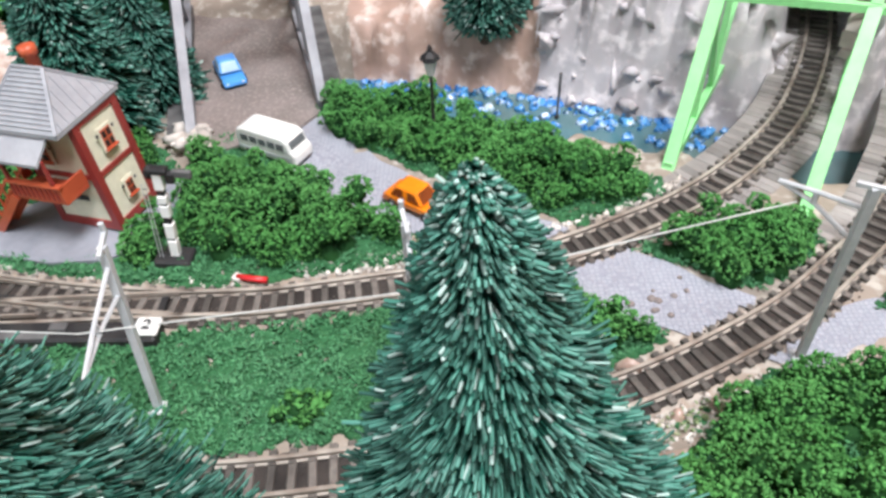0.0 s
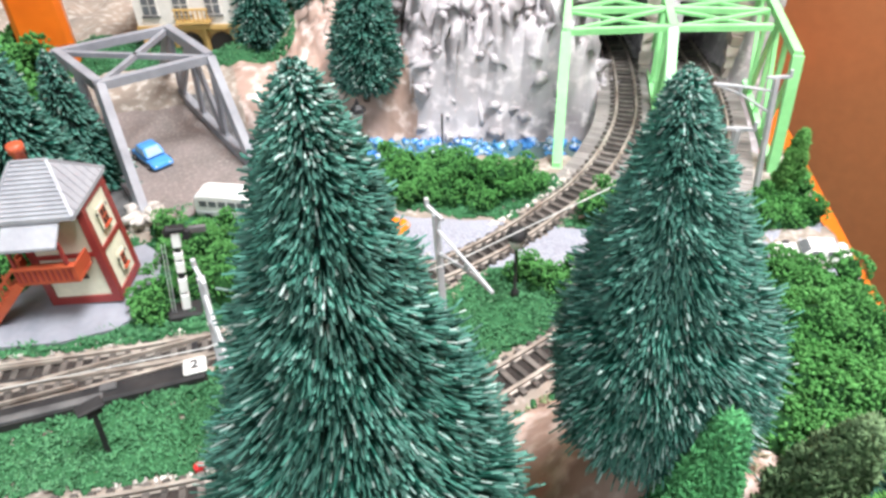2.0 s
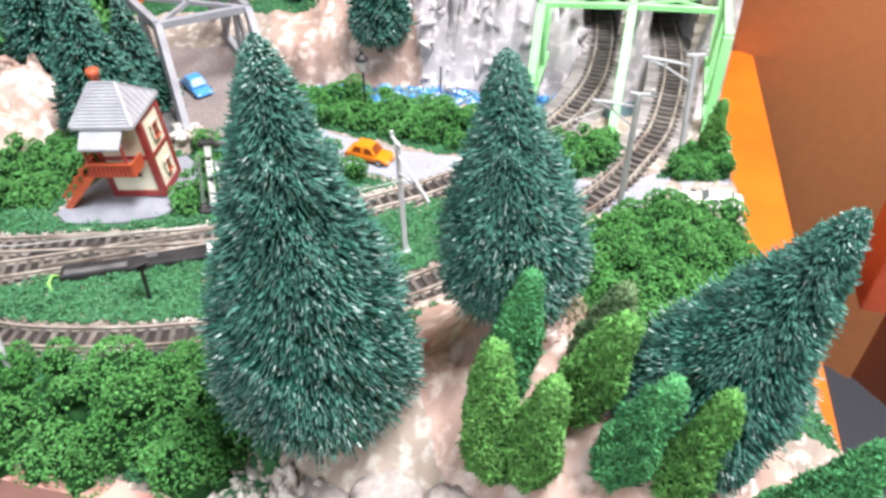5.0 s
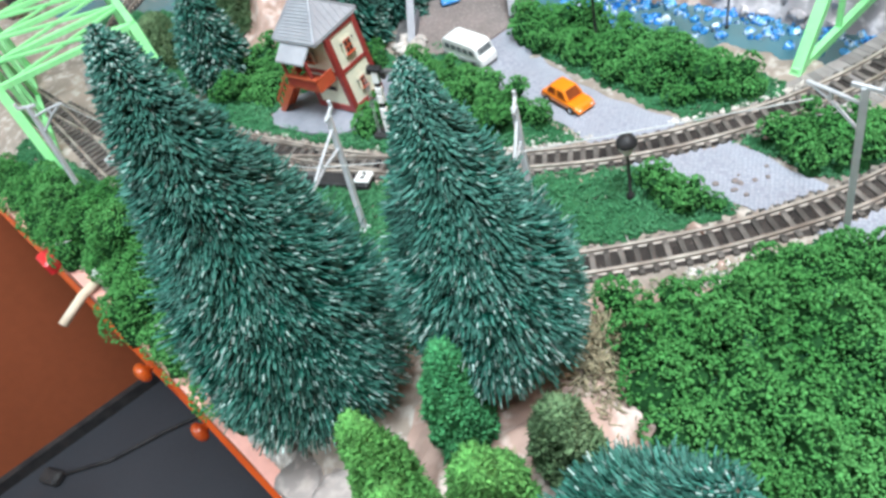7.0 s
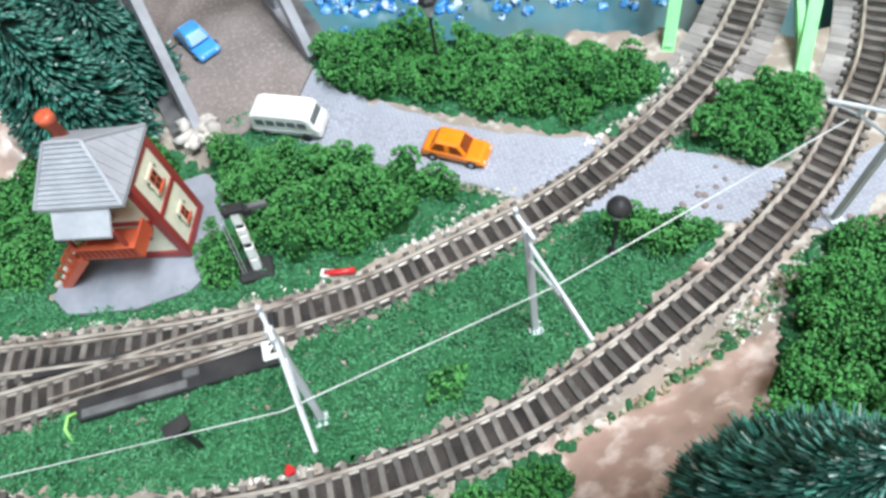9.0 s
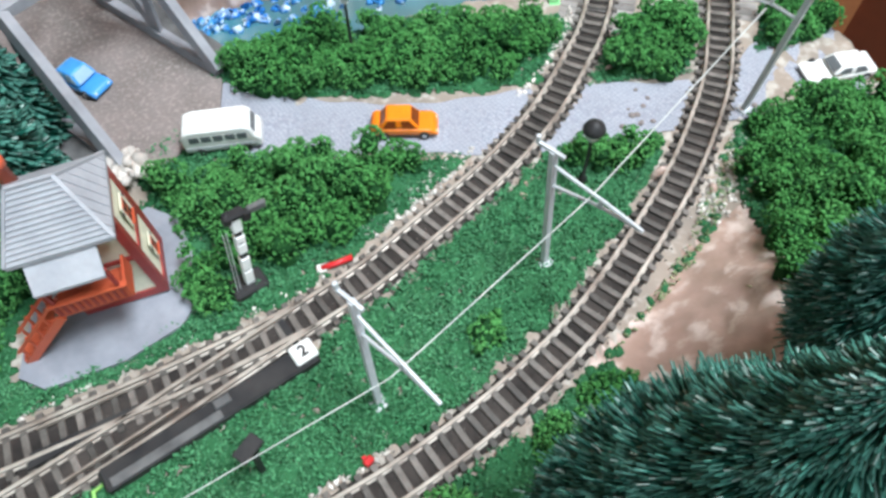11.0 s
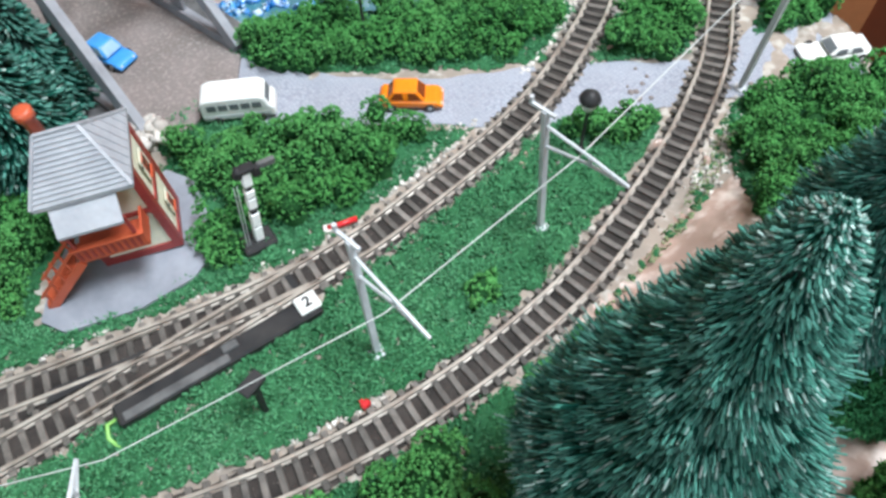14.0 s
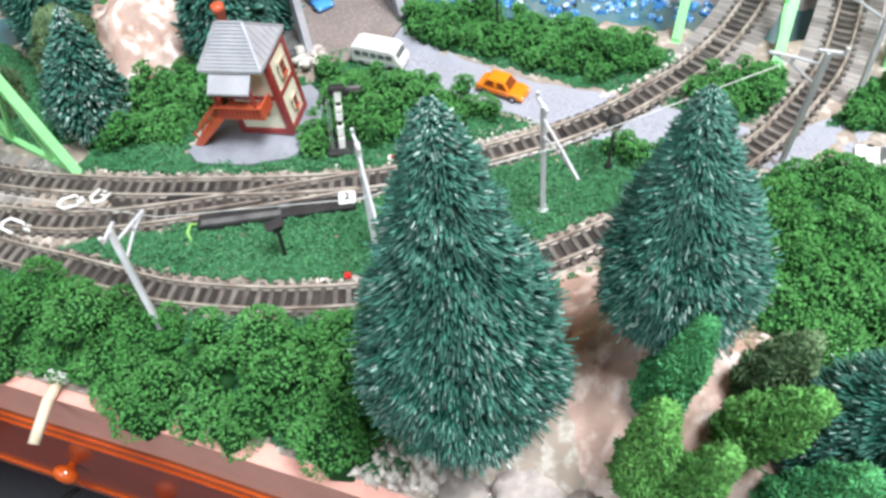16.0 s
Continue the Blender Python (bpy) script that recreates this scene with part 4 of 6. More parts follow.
cv, cf = scatter(spot, chunks.uniform(0.12, 0.34, 60), chunks, jitter=0.45, stretch=(1.2, 0.9, 0.8))
part("abutment", fast_mesh("abutment", cv, cf, [M_rubble]), None, gb, "broken white plaster foot")

# ---- river ----
bed = Geo()
line = [p for p in curve(RAVINE, 1.2) if p.x < 18.2]
vs, fs = [], []
for i, p in enumerate(line):
    dd = (line[min(i + 1, len(line) - 1)] - line[max(i - 1, 0)]).normalized()
    nn = Vector((-dd.y, dd.x, 0))
    for k in range(9):
        s = (k / 4 - 1) * 3.3
        vs.append((p.x + nn.x * s, p.y + nn.y * s, -2.75 + 0.05 * math.sin(i * 1.7 + k * 2.1)))
for i in range(len(line) - 1):
    fs += [(i * 9 + k + 1, i * 9 + k, i * 9 + 9 + k, i * 9 + 10 + k) for k in range(8)]
tagged(new("water", mesh_of("water", bed.add(vs, fs), M_water, True)), "glossy blue resin river", "water", kind="structure")
rs = np.random.RandomState(9)
foam = Geo()
for _ in range(420):
    s = rs.uniform(0.40, 0.95)
    p = line[int(s * (len(line) - 1))]
    dd = (line[min(int(s * (len(line) - 1)) + 1, len(line) - 1)] - p).normalized()
    nn = Vector((-dd.y, dd.x, 0))
    o = abs(rs.normal(0, 0.9)) * -1 + 2.6
    if rs.rand() < 0.06:
        o = rs.uniform(0, 2.2)
    c = p + nn * o + dd * rs.uniform(-1, 1)
    if not -4 < c.x < 12:
        continue
    r = rs.uniform(0.07, 0.30)
    prof = [(r, -2.8), (r * 0.9, -2.62), (r * 0.6, -2.74 + r * rs.uniform(0.2, 0.9)), (r * 0.15, -2.70 + r * 0.9)]
    k = len(foam.v)
    foam.lathe(prof, c.x, c.y, 7)
    for i in range(k, len(foam.v)):
        x, y, z = foam.v[i]
        foam.v[i] = (x + rs.uniform(-0.11, 0.11), y + rs.uniform(-0.07, 0.07), z + rs.uniform(-0.05, 0.05))
tagged(new("water_foam", mesh_of("water_foam", foam, M_foam, True)), "lumpy blue and white foam on the river", "foam", kind="stuff")

rs = np.random.RandomState(12)

# ---- vegetation ----
def in_poly(poly, n, rs):
    xs, ys = [p[0] for p in poly], [p[1] for p in poly]
    out = np.zeros((0, 2))
    while len(out) < n:
        c = np.stack([rs.uniform(min(xs), max(xs), n * 2), rs.uniform(min(ys), max(ys), n * 2)], -1)
        out = np.concatenate([out, c[inside(c[:, 0], c[:, 1], poly)]])
    return out[:n]


def poly_area(poly):
    return abs(sum(a[0] * b[1] - b[0] * a[1] for a, b in zip(poly, poly[1:] + poly[:1]))) / 2


def shrubbery(name, poly, seed, label, tall=0.8, size=0.6, crumb=0.115, dense=1.0, material=None, group=""):
    """A bed of foam foliage: heaped lumps covered with small leafy crumbs."""
    rs = np.random.RandomState(seed)
    want = int(poly_area(poly) / (size * size * 0.62))
    cand = in_poly(poly, want * 6, rs)
    pts = []
    for c in cand:
        if all((c[0] - p[0]) ** 2 + (c[1] - p[1]) ** 2 > (size * 0.72) ** 2 for p in pts):
            pts.append(c)
        if len(pts) >= want:
            break
    pts = np.array(pts)
    ok = line_distance(pts[:, 0], pts[:, 1], poly + poly[:1])[0] > size * 0.22
    for t in ALL_TRACKS:
        ok &= line_distance(pts[:, 0], pts[:, 1], t)[0] > 0.80 + size * 0.48
    ok &= line_distance(pts[:, 0], pts[:, 1], ROAD)[0] > 1.22 + size * 0.40
    pts = pts[ok]
    r = size * rs.uniform(0.5, 1.0, len(pts))
    hz = tall * (1 + 0.35 * wobble(pts[:, 0], pts[:, 1], 1.6, seed)) * rs.uniform(0.45, 1.3, len(pts))
    top = height(pts[:, 0], pts[:, 1]) + np.maximum(hz - r * 0.8, 0.0)
    cen = np.stack([pts[:, 0], pts[:, 1], top], -1)
    cv, cf = scatter(cen, r * 0.80, rs, jitter=0.12, stretch=(1, 1, 1))
    # lower lumps in the same shade-dark core colour reach the ground
    low = cen.copy()
    low[:, 2] = height(pts[:, 0], pts[:, 1]) + 0.05
    lv, lf = scatter(low, r * 0.95, rs, jitter=0.12, stretch=(1, 1, 1))
    per = np.maximum(20, (dense * 5.8 * (r / crumb) ** 2 * 0.5).astype(int))
    own = np.repeat(np.arange(len(pts)), per)
    dirs = rs.normal(size=(len(own), 3))
    dirs /= np.linalg.norm(dirs, axis=1, keepdims=True)
    dirs[:, 2] = np.where(dirs[:, 2] < -0.35, -dirs[:, 2], dirs[:, 2])
    # every lump is a bunch of smaller knobs with creases between them
    knobs = rs.normal(size=(len(pts), 15, 3))
    knobs /= np.linalg.norm(knobs, axis=2, keepdims=True)
    close = np.einsum("nkj,nj->nk", knobs[own], dirs).max(1)
    swell = step01(0.72, 0.98, close)
    # crumbs thin out in the creases, so the shade-coloured core shows through
    thin = rs.uniform(0, 1, len(own)) < 0.35 + 0.65 * swell
    own, dirs, swell = own[thin], dirs[thin], swell[thin]
    lumpy = 0.80 + 0.36 * swell + rs.normal(0, 0.045, len(own))
    c = cen[own] + dirs * (r[own] * lumpy)[:, None]
    keep = np.ones(len(c), bool)
    for i in range(len(pts)):
        d2 = ((c - cen[i]) ** 2).sum(1)
        keep &= (d2 > (r[i] * 0.86) ** 2) | (own == i)
    c = c[keep]
    c = c[c[:, 2] > height(c[:, 0], c[:, 1]) - 0.02]
    v, f = scatter(c, crumb * rs.uniform(0.5, 1.45, len(c)), rs, base=(OCT_V, OCT_F), jitter=0.45, stretch=(1.35, 1.05, 0.6))
    ob = thing(name, label=label, category="shrubs", group=group or "beds of shrubs", kind="stuff")
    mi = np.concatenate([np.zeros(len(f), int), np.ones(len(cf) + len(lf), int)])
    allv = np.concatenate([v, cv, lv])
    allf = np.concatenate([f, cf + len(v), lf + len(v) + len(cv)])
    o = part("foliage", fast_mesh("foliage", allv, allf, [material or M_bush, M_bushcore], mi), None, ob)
    tagged(o, kind="stuff")
    return ob


def turf(name, poly, seed, label, dense=1.0, blade=None):
    """Fine flocked grass: a thin mat with short crumbs standing on it."""
    rs = np.random.RandomState(seed)
    n = int(poly_area(poly) * 200 * dense)
    p = in_poly(poly, n, rs)
    ok = np.ones(n, bool)
    for t in ALL_TRACKS:
        ok &= line_distance(p[:, 0], p[:, 1], t)[0] > 0.66 + 0.34 * np.abs(wobble(p[:, 0], p[:, 1], 0.7, seed))
    rd = line_distance(p[:, 0], p[:, 1], ROAD)[0]
    ok &= (rd > 1.3) & inside(p[:, 0], p[:, 1], EDGE) & (line_distance(p[:, 0], p[:, 1], EDGE)[0] > 0.2)
    p = p[ok]
    z = height(p[:, 0], p[:, 1]) + 0.11 + 0.10 * wobble(p[:, 0], p[:, 1], 0.5, seed + 1) + rs.uniform(0, 0.06, len(p))
    c = np.stack([p[:, 0], p[:, 1], z], -1)
    v, f = scatter(c, rs.uniform(0.035, 0.072, len(c)), rs, base=(OCT_V, OCT_F), jitter=0.4, stretch=(0.6, 0.7, 1.7))
    m = in_poly(poly, int(poly_area(poly) * (48 if dense > 0.3 else 6)), rs)
    ok = np.ones(len(m), bool)
    for t in ALL_TRACKS:
        ok &= line_distance(m[:, 0], m[:, 1], t)[0] > 0.86 + 0.26 * np.abs(wobble(m[:, 0], m[:, 1], 0.7, seed))
    ok &= (line_distance(m[:, 0], m[:, 1], ROAD)[0] > 1.5) & inside(m[:, 0], m[:, 1], EDGE) & (line_distance(m[:, 0], m[:, 1], EDGE)[0] > 0.35)
    m = m[ok]
    mc = np.stack([m[:, 0], m[:, 1], height(m[:, 0], m[:, 1]) - 0.02], -1)
    mv, mf = scatter(mc, rs.uniform(0.13, 0.26, len(mc)), rs, jitter=0.4)
    mv[:, 2] = np.minimum(mv[:, 2], height(mv[:, 0], mv[:, 1]) + 0.10)
    mi = np.concatenate([np.zeros(len(f), int), np.ones(len(mf), int)])
    # depth between crumbs comes from the mat's darker colour
    me = fast_mesh(name, np.concatenate([v, mv]), np.concatenate([f, mf + len(v)]), [blade or M_grass, M_grassbase], mi)
    return tagged(new(name, me), label, "grass", kind="stuff")


turf("grass", [(-20.5, 12.0), (-17.2, 10.6), (-14.5, 9.5), (-11, 8.7), (-5, 8.1), (-0.5, 8.7), (3, 10.0), (5.6, 11.2), (6.3, 11.7), (3.5, 13.6), (1.5, 13.5), (-2, 12.8), (-7, 12.3), (-14, 12.2)], 31, "dark green flocked grass between the tracks")
turf("grass", [(-20, 16.3), (-15, 15.1), (-9, 14.1), (-6, 14.0), (-7.8, 15.0), (-9.3, 15.5), (-12, 15.0), (-14.6, 15.8), (-16, 17.2), (-19, 17.6)], 32, "strip of green flocked grass beside the yard", 1.0)
turf("grass", [(-34, 24), (-28.5, 21.2), (-25, 19.8), (-22, 18), (-20, 18.3), (-22, 23), (-28, 29), (-34, 31)], 33, "green flocked grass behind the siding", 0.5)
turf("grass", [(-14, 36), (-1, 34), (0, 38), (-3, 41), (-14, 41)], 34, "patchy grass in front of the villa", 0.35)
turf("grass", [(3.2, 7.9), (6.4, 9.4), (8.0, 10.2), (7.6, 9.4), (6.2, 8.5), (3.2, 7.4), (0, 6.8), (-2.0, 6.6), (0, 7.0)], 35, "thin straw-coloured grass beside the front track", 0.3, M_palegrass)

turf("grass", [(-9.2, 21.6), (-9.0, 16.0), (-8.3, 14.6), (-5.0, 14.2), (0.5, 15.0), (1.8, 15.6), (-1.5, 17.2), (-4.2, 19.0), (-7.2, 22.2)], 36, "green flocked grass under the shrubs", 0.5)
turf("grass", [(-5.8, 24.0), (-4.2, 22.0), (-1, 19.6), (2.6, 17.2), (4.4, 16.3), (7.4, 17.6), (7.4, 18.5), (3.4, 21.4), (-2.4, 24.8), (-5.0, 25.2)], 37, "green flocked grass along the hedge", 0.5)
turf("grass", [(5.2, 15.2), (6.4, 13.8), (9.0, 12.9), (11.8, 15.0), (11.0, 16.6), (8.2, 16.5)], 38, "green flocked grass between the tracks", 0.5)
turf("grass", [(6.6, 8.6), (8.6, 10.4), (11.4, 10.2), (13.6, 8.6), (13.2, 7.0), (11.2, 1.0), (10.2, -3), (7.0, -2), (5.0, 2.0), (4.6, 6.0)], 39, "green flocked grass under the slope's shrubs", 0.4)
turf("grass", [(-30, 14.2), (-25, 12.4), (-21.5, 11.2), (-15.2, 8.4), (-10, 7.0), (-4.5, 6.7), (-1.0, 6.7), (-1.2, 5.4), (-4, 4.2), (-6.8, 0.8), (-10.2, 1.8), (-17, 4.8), (-31, 11.8)], 40, "green flocked grass under the front shrubs", 0.4)
turf("grass", [(12.0, 12.4), (15.2, 11.4), (16.8, 14.3), (15.2, 14.8)], 41, "green flocked grass at the edge", 0.5)
turf("grass", [(-19.6, 17.4), (-15.2, 16.2), (-14.4, 18.2), (-9.2, 19.8), (-11.5, 22), (-18.5, 21)], 42, "green flocked grass behind the signal box", 0.4)

SHRUBS = [
    ("shrub_bed", [(-8.9, 20.5), (-9.0, 19.2), (-8.6, 17.4), (-8.7, 16.3), (-7.3, 15.3), (-6.2, 14.7), (-3.2, 14.9), (-1.2, 15.3), (0.1, 15.2), (-0.6, 16.3), (-2.7, 17.4), (-4.4, 18.5), (-6.3, 18.95), (-7.4, 19.4), (-8.0, 20.2)], "dense dark green foam shrubs below the road", 1.15, 0.62),
    ("shrub_bed", [(-5.4, 23.8), (-4.4, 22.2), (-2.5, 20.7), (-0.6, 19.4), (1.8, 18.0), (3.9, 16.9), (5.3, 16.9), (6.9, 17.9), (6.0, 19.2), (3.2, 21.0), (0.4, 22.8), (-2.6, 24.3), (-4.4, 24.9)], "long foam hedge between road and river", 1.05, 0.60),
    ("shrub_bed", [(5.9, 14.6), (6.6, 14.0), (8.3, 13.2), (9.5, 13.6), (10.9, 14.6), (11.3, 15.5), (10.2, 16.6), (8.0, 16.2), (6.6, 15.3)], "small foam shrubs between the tracks", 0.85, 0.52),
    ("shrub_bed", [(2.6, 13.3), (4.4, 13.4), (5.9, 12.0), (5.7, 11.2), (4.4, 11.2), (2.8, 12.0)], "bright green foam shrubs beside the lamp", 0.85, 0.5),
    ("shrub_bed", [(6.9, 8.9), (8.6, 10.1), (11.0, 9.9), (12.8, 9.0), (13.4, 8.0), (12.6, 5.6), (11.4, 2.0), (10.4, -0.8), (7.4, -0.6), (5.6, 1.0), (4.4, 2.3), (3.5, 3.3), (3.0, 4.5), (3.3, 5.5), (4.7, 6.1), (5.8, 7.0)], "broad bed of bright green foam shrubs on the slope", 1.0, 0.82),
    ("shrub_bed", [(12.4, 12.3), (14.9, 11.3), (15.4, 12.0), (16.6, 14.2), (15.6, 14.6), (13.6, 13.5)], "green foam shrubs at the layout's edge", 0.7, 0.5),
    ("shrub_bed", [(-30, 13.6), (-25.2, 11.0), (-21.5, 10.8), (-18.5, 9.3), (-15.2, 7.8), (-12.5, 6.8), (-9.3, 6.3), (-7.0, 6.2), (-6.6, 3.6), (-6.7, 1.2), (-8.4, 1.2), (-10.4, 1.95), (-12.5, 2.75), (-14.9, 3.85), (-17.2, 4.95), (-20.4, 6.5), (-25.2, 8.75), (-31.7, 12.0)], "deep bed of green foam shrubs along the front edge", 1.45, 1.12),
    ("shrub_bed", [(-19.2, 17.2), (-15.2, 16.9), (-14.6, 18.4), (-12.8, 19.6), (-10.2, 19.9), (-11.5, 21.6), (-15.5, 21.6), (-18.5, 20.0)], "green foam shrubs behind the signal box", 1.0, 0.6),
    ("shrub_bed", [(-10.0, 16.0), (-9.6, 14.9), (-8.8, 14.8), (-8.6, 16.2), (-9.0, 17.2)], "small shrub beside the signal", 0.85, 0.45),
    ("shrub_bed", [(-4.6, 6.2), (-1.8, 6.4), (-0.9, 5.8), (-2.0, 4.6), (-4.6, 4.4)], "low green shrubs behind the firs", 0.6, 0.42),
    ("shrub_bed", [(-22, 27), (-16, 29), (-12.5, 33), (-14, 40), (-24, 40), (-27, 32)], "dark shrubs behind the road bridge", 1.6, 1.0),
]
for i, (nm, poly, lab, tall, size) in enumerate(SHRUBS):
    shrubbery(nm, poly, 50 + i, lab, tall, size, crumb=0.13 if i == 10 else 0.052)
# a tuft in the turf and a tall narrow bush by the bridge
shrubbery("shrub_tuft", [(-3.9, 8.9), (-2.7, 8.9), (-2.7, 9.7), (-3.9, 9.7)], 77, "small dark tuft in the grass", 0.35, 0.3, 0.08)


def pale_rubble(name, poly, n, seed, label, lo=0.06, hi=0.2):
    rs = np.random.RandomState(seed)
    p = in_poly(poly, n, rs)
    ok = np.ones(n, bool)
    for t in ALL_TRACKS:
        ok &= line_distance(p[:, 0], p[:, 1], t)[0] > 0.82
    p = p[ok]
    c = np.stack([p[:, 0], p[:, 1], height(p[:, 0], p[:, 1]) + 0.03], -1)
    v, f = scatter(c, rs.uniform(lo, hi, len(c)) * rs.uniform(0.5, 1, len(c)), rs, base=(OCT_V, OCT_F), jitter=0.5, stretch=(1.15, 1, 0.7))
    tagged(new(name, fast_mesh(name, v, f, [M_rubble])), label, "rubble", kind="stuff")


pale_rubble("white_rubble", [(-4.6, 14.25), (-2.8, 14.2), (-0.4, 14.75), (1.0, 15.3), (0.2, 15.5), (-1.8, 15.2), (-4.2, 14.9)], 260, 3, "white broken plaster beside the track", 0.05, 0.16)
pale_rubble("sandy_rubble", [(3.5, 16.0), (7.4, 17.6), (8.2, 18.6), (7.2, 18.2), (5.5, 16.9), (3.4, 16.2)], 160, 4, "sandy rubble along the track")
pale_rubble("sandy_rubble", [(4.5, 8.7), (9.0, 10.6), (9.4, 10.2), (8.0, 9.0), (6.0, 7.6), (4.6, 7.9)], 260, 5, "pale rubble beside the front track", 0.05, 0.18)
pale_rubble("sandy_rubble", [(-13, 8.9), (-7.6, 8.4), (-7.6, 8.1), (-13, 8.5)], 160, 6, "pinkish rubble along the front track", 0.05, 0.14)
pale_rubble("sandy_rubble", [(-19, 12.3), (-14, 11.9), (-14, 12.3), (-19, 12.7)], 110, 7, "pale rubble at the turnout", 0.05, 0.12)
pale_rubble("sandy_rubble", [(-22, 17.4), (-17, 15.8), (-11, 14.7), (-6, 14.0), (-6, 13.8), (-11, 14.4), (-17, 15.5), (-22, 16.9)], 260, 8, "pale rubble along the siding", 0.05, 0.14)
pale_rubble("stone_heap", [(-9.6, 3.0), (-8.2, 2.2), (-6.4, 1.3), (-3, -1.2), (-3.6, -1.5), (-7.2, 0.5), (-10, 2.0)], 260, 9, "grey-white broken stones at the front edge", 0.1, 0.42)


def slab_rock(x, y, sx, sy, sz, seed):
    rs = np.random.RandomState(seed)
    bm = bmesh.new()
    bmesh.ops.create_icosphere(bm, subdivisions=4, radius=1.0)
    for v in bm.verts:
        p = v.co
        k = 1 + 0.18 * math.sin(3 * p.x + seed) * math.sin(2.7 * p.y + seed) + 0.30 * noise.noise(p * 1.5 + Vector((seed, 0, 0))) + 0.16 * noise.noise(p * 3.6 + Vector((0, seed, 0)))
        v.co = Vector((p.x * sx * k, p.y * sy * k, max(-0.6, min(0.62, p.z * k)) * sz)) * CM
    me = bpy.data.meshes.new("boulder")
    bm.to_mesh(me)
    bm.free()
    me.materials.append(M_boulder)
    me.polygons.foreach_set("use_smooth", [True] * len(me.polygons))
    ob = new("boulder", me)
    ob.matrix_basis = pose(x * CM, y * CM, (float(height(x, y)) + sz * 0.1) * CM, rs.uniform(-8, 8), rs.uniform(-8, 8), rs.uniform(0, 180))
    return tagged(ob, "smooth pinkish grey painted plaster boulder on the mound", "boulder", "painted boulders")


for k, (x, y, sx, sy, sz) in enumerate(((-3.2, -0.9, 1.3, 1.1, 1.0), (-1.4, -2.2, 1.3, 1.0, 0.9), (-4.9, -0.2, 1.1, 0.9, 0.8), (0.5, -3.6, 1.2, 0.9, 0.9), (1.9, -4.9, 1.2, 1.0, 0.8))):
    slab_rock(x, y, sx, sy, sz, k + 1)


def bottle_brush(name, base, tip, radius, n, seed, label, group="bottle-brush firs", frost=0.20, girth=0.58, white=1.0, foot=0.9):
    """A bottle-brush fir: bristles all round a wire, frosted at their ends."""
    rs = np.random.RandomState(seed)
    base, tip = np.array(base, float), np.array(tip, float)
    axis = tip - base
    H = np.linalg.norm(axis)
    axis /= H
    s = np.cross(axis, (0.3, 1, 0))
    s /= np.linalg.norm(s)
    u = np.cross(axis, s)

    def prof(t):
        return radius * np.interp(t, [0, 0.03, 0.10, 0.2, 0.34, 0.55, 0.75, 0.9, 0.97, 1.0], [0.50, 0.78, 0.98, 1.0, 0.91, 0.67, 0.42, 0.24, 0.13, 0.03])

    t = rs.uniform(0, 1, n * 3)
    t = t[rs.uniform(0, radius, len(t)) < prof(t) + 0.12 * radius][:n]
    n = len(t)
    a = rs.uniform(0, 2 * np.pi, n)
    tuft = 0.10 * np.sin(a * 5 + t * 31 + 2 * np.sin(t * 17)) + 0.07 * np.sin(a * 11 - t * 53)
    R = prof(t) * (1 + tuft * 0.75 + rs.normal(0, 0.05, n))
    a2 = a + rs.normal(0, 0.06, n) + tuft * 0.5
    tilt = rs.normal(-0.12, 0.13, n) + tuft * 0.9
    out = np.cos(a)[:, None] * s + np.sin(a)[:, None] * u
    out2 = np.cos(a2)[:, None] * s + np.sin(a2)[:, None] * u
    p0 = base + (t * H)[:, None] * axis + out * (R * 0.45)[:, None]
    p2 = base + (t * H)[:, None] * axis + out2 * R[:, None] + axis * (R * tilt)[:, None]
    dirn = p2 - p0
    ln = np.linalg.norm(dirn, axis=1, keepdims=True)
    dirn /= ln
    tipl = frost * rs.uniform(0.5, 1.3, (n, 1))
    p1 = p2 - dirn * np.minimum(tipl, ln * 0.4)
    e1 = np.cross(dirn, rs.normal(size=(n, 3)))
    e1 /= np.linalg.norm(e1, axis=1, keepdims=True)
    e2 = np.cross(dirn, e1)
    w = 0.034 * girth * rs.uniform(0.8, 1.25, (n, 1))
    rings = []
    for p, k in ((p0, 1.0), (p1, 1.0), (p2, 0.85)):
        for j in range(3):
            ang = 2 * np.pi * j / 3
            rings.append(p + (math.cos(ang) * e1 + math.sin(ang) * e2) * w * k)
    v = np.stack(rings, 1).reshape(-1, 3)
    loc = []
    for r in (0, 3):
        for j in range(3):
            b, c = r + j, r + (j + 1) % 3
            loc += [(b, c, c + 3), (b, c + 3, b + 3)]
    loc += [(6, 7, 8)]
    loc = np.array(loc)
    f = (loc[None] + (np.arange(n) * 9)[:, None, None]).reshape(-1, 3)
    frosted = rs.uniform(0, 1, n) < np.interp(t, [0, 0.25, 0.5, 0.88, 0.95, 1], [0.30, 0.15, 0.06, 0.06, 0.22, 0.45]) * white
    mi = np.concatenate([np.zeros((n, 6), int), np.repeat(np.where(frosted, 2, 1)[:, None], 7, 1)], 1).ravel()
    ob = thing(name, label=label, category="tree", group=group)
    tagged(part("bristles", fast_mesh("bristles", v, f, [M_needle, M_tip, M_frost], mi), None, ob), kind="stuff")
    core = Geo()
    vs, fs = [], []
    ts = [0.02, 0.08, 0.2, 0.4, 0.6, 0.8, 0.95]
    for tt in ts:
        for k in range(18):
            an = 2 * math.pi * k / 18
            vs.append(tuple(base + tt * H * axis + (math.cos(an) * s + math.sin(an) * u) * float(prof(tt)) * (0.70 + 0.05 * math.sin(k * 2.3 + tt * 9))))
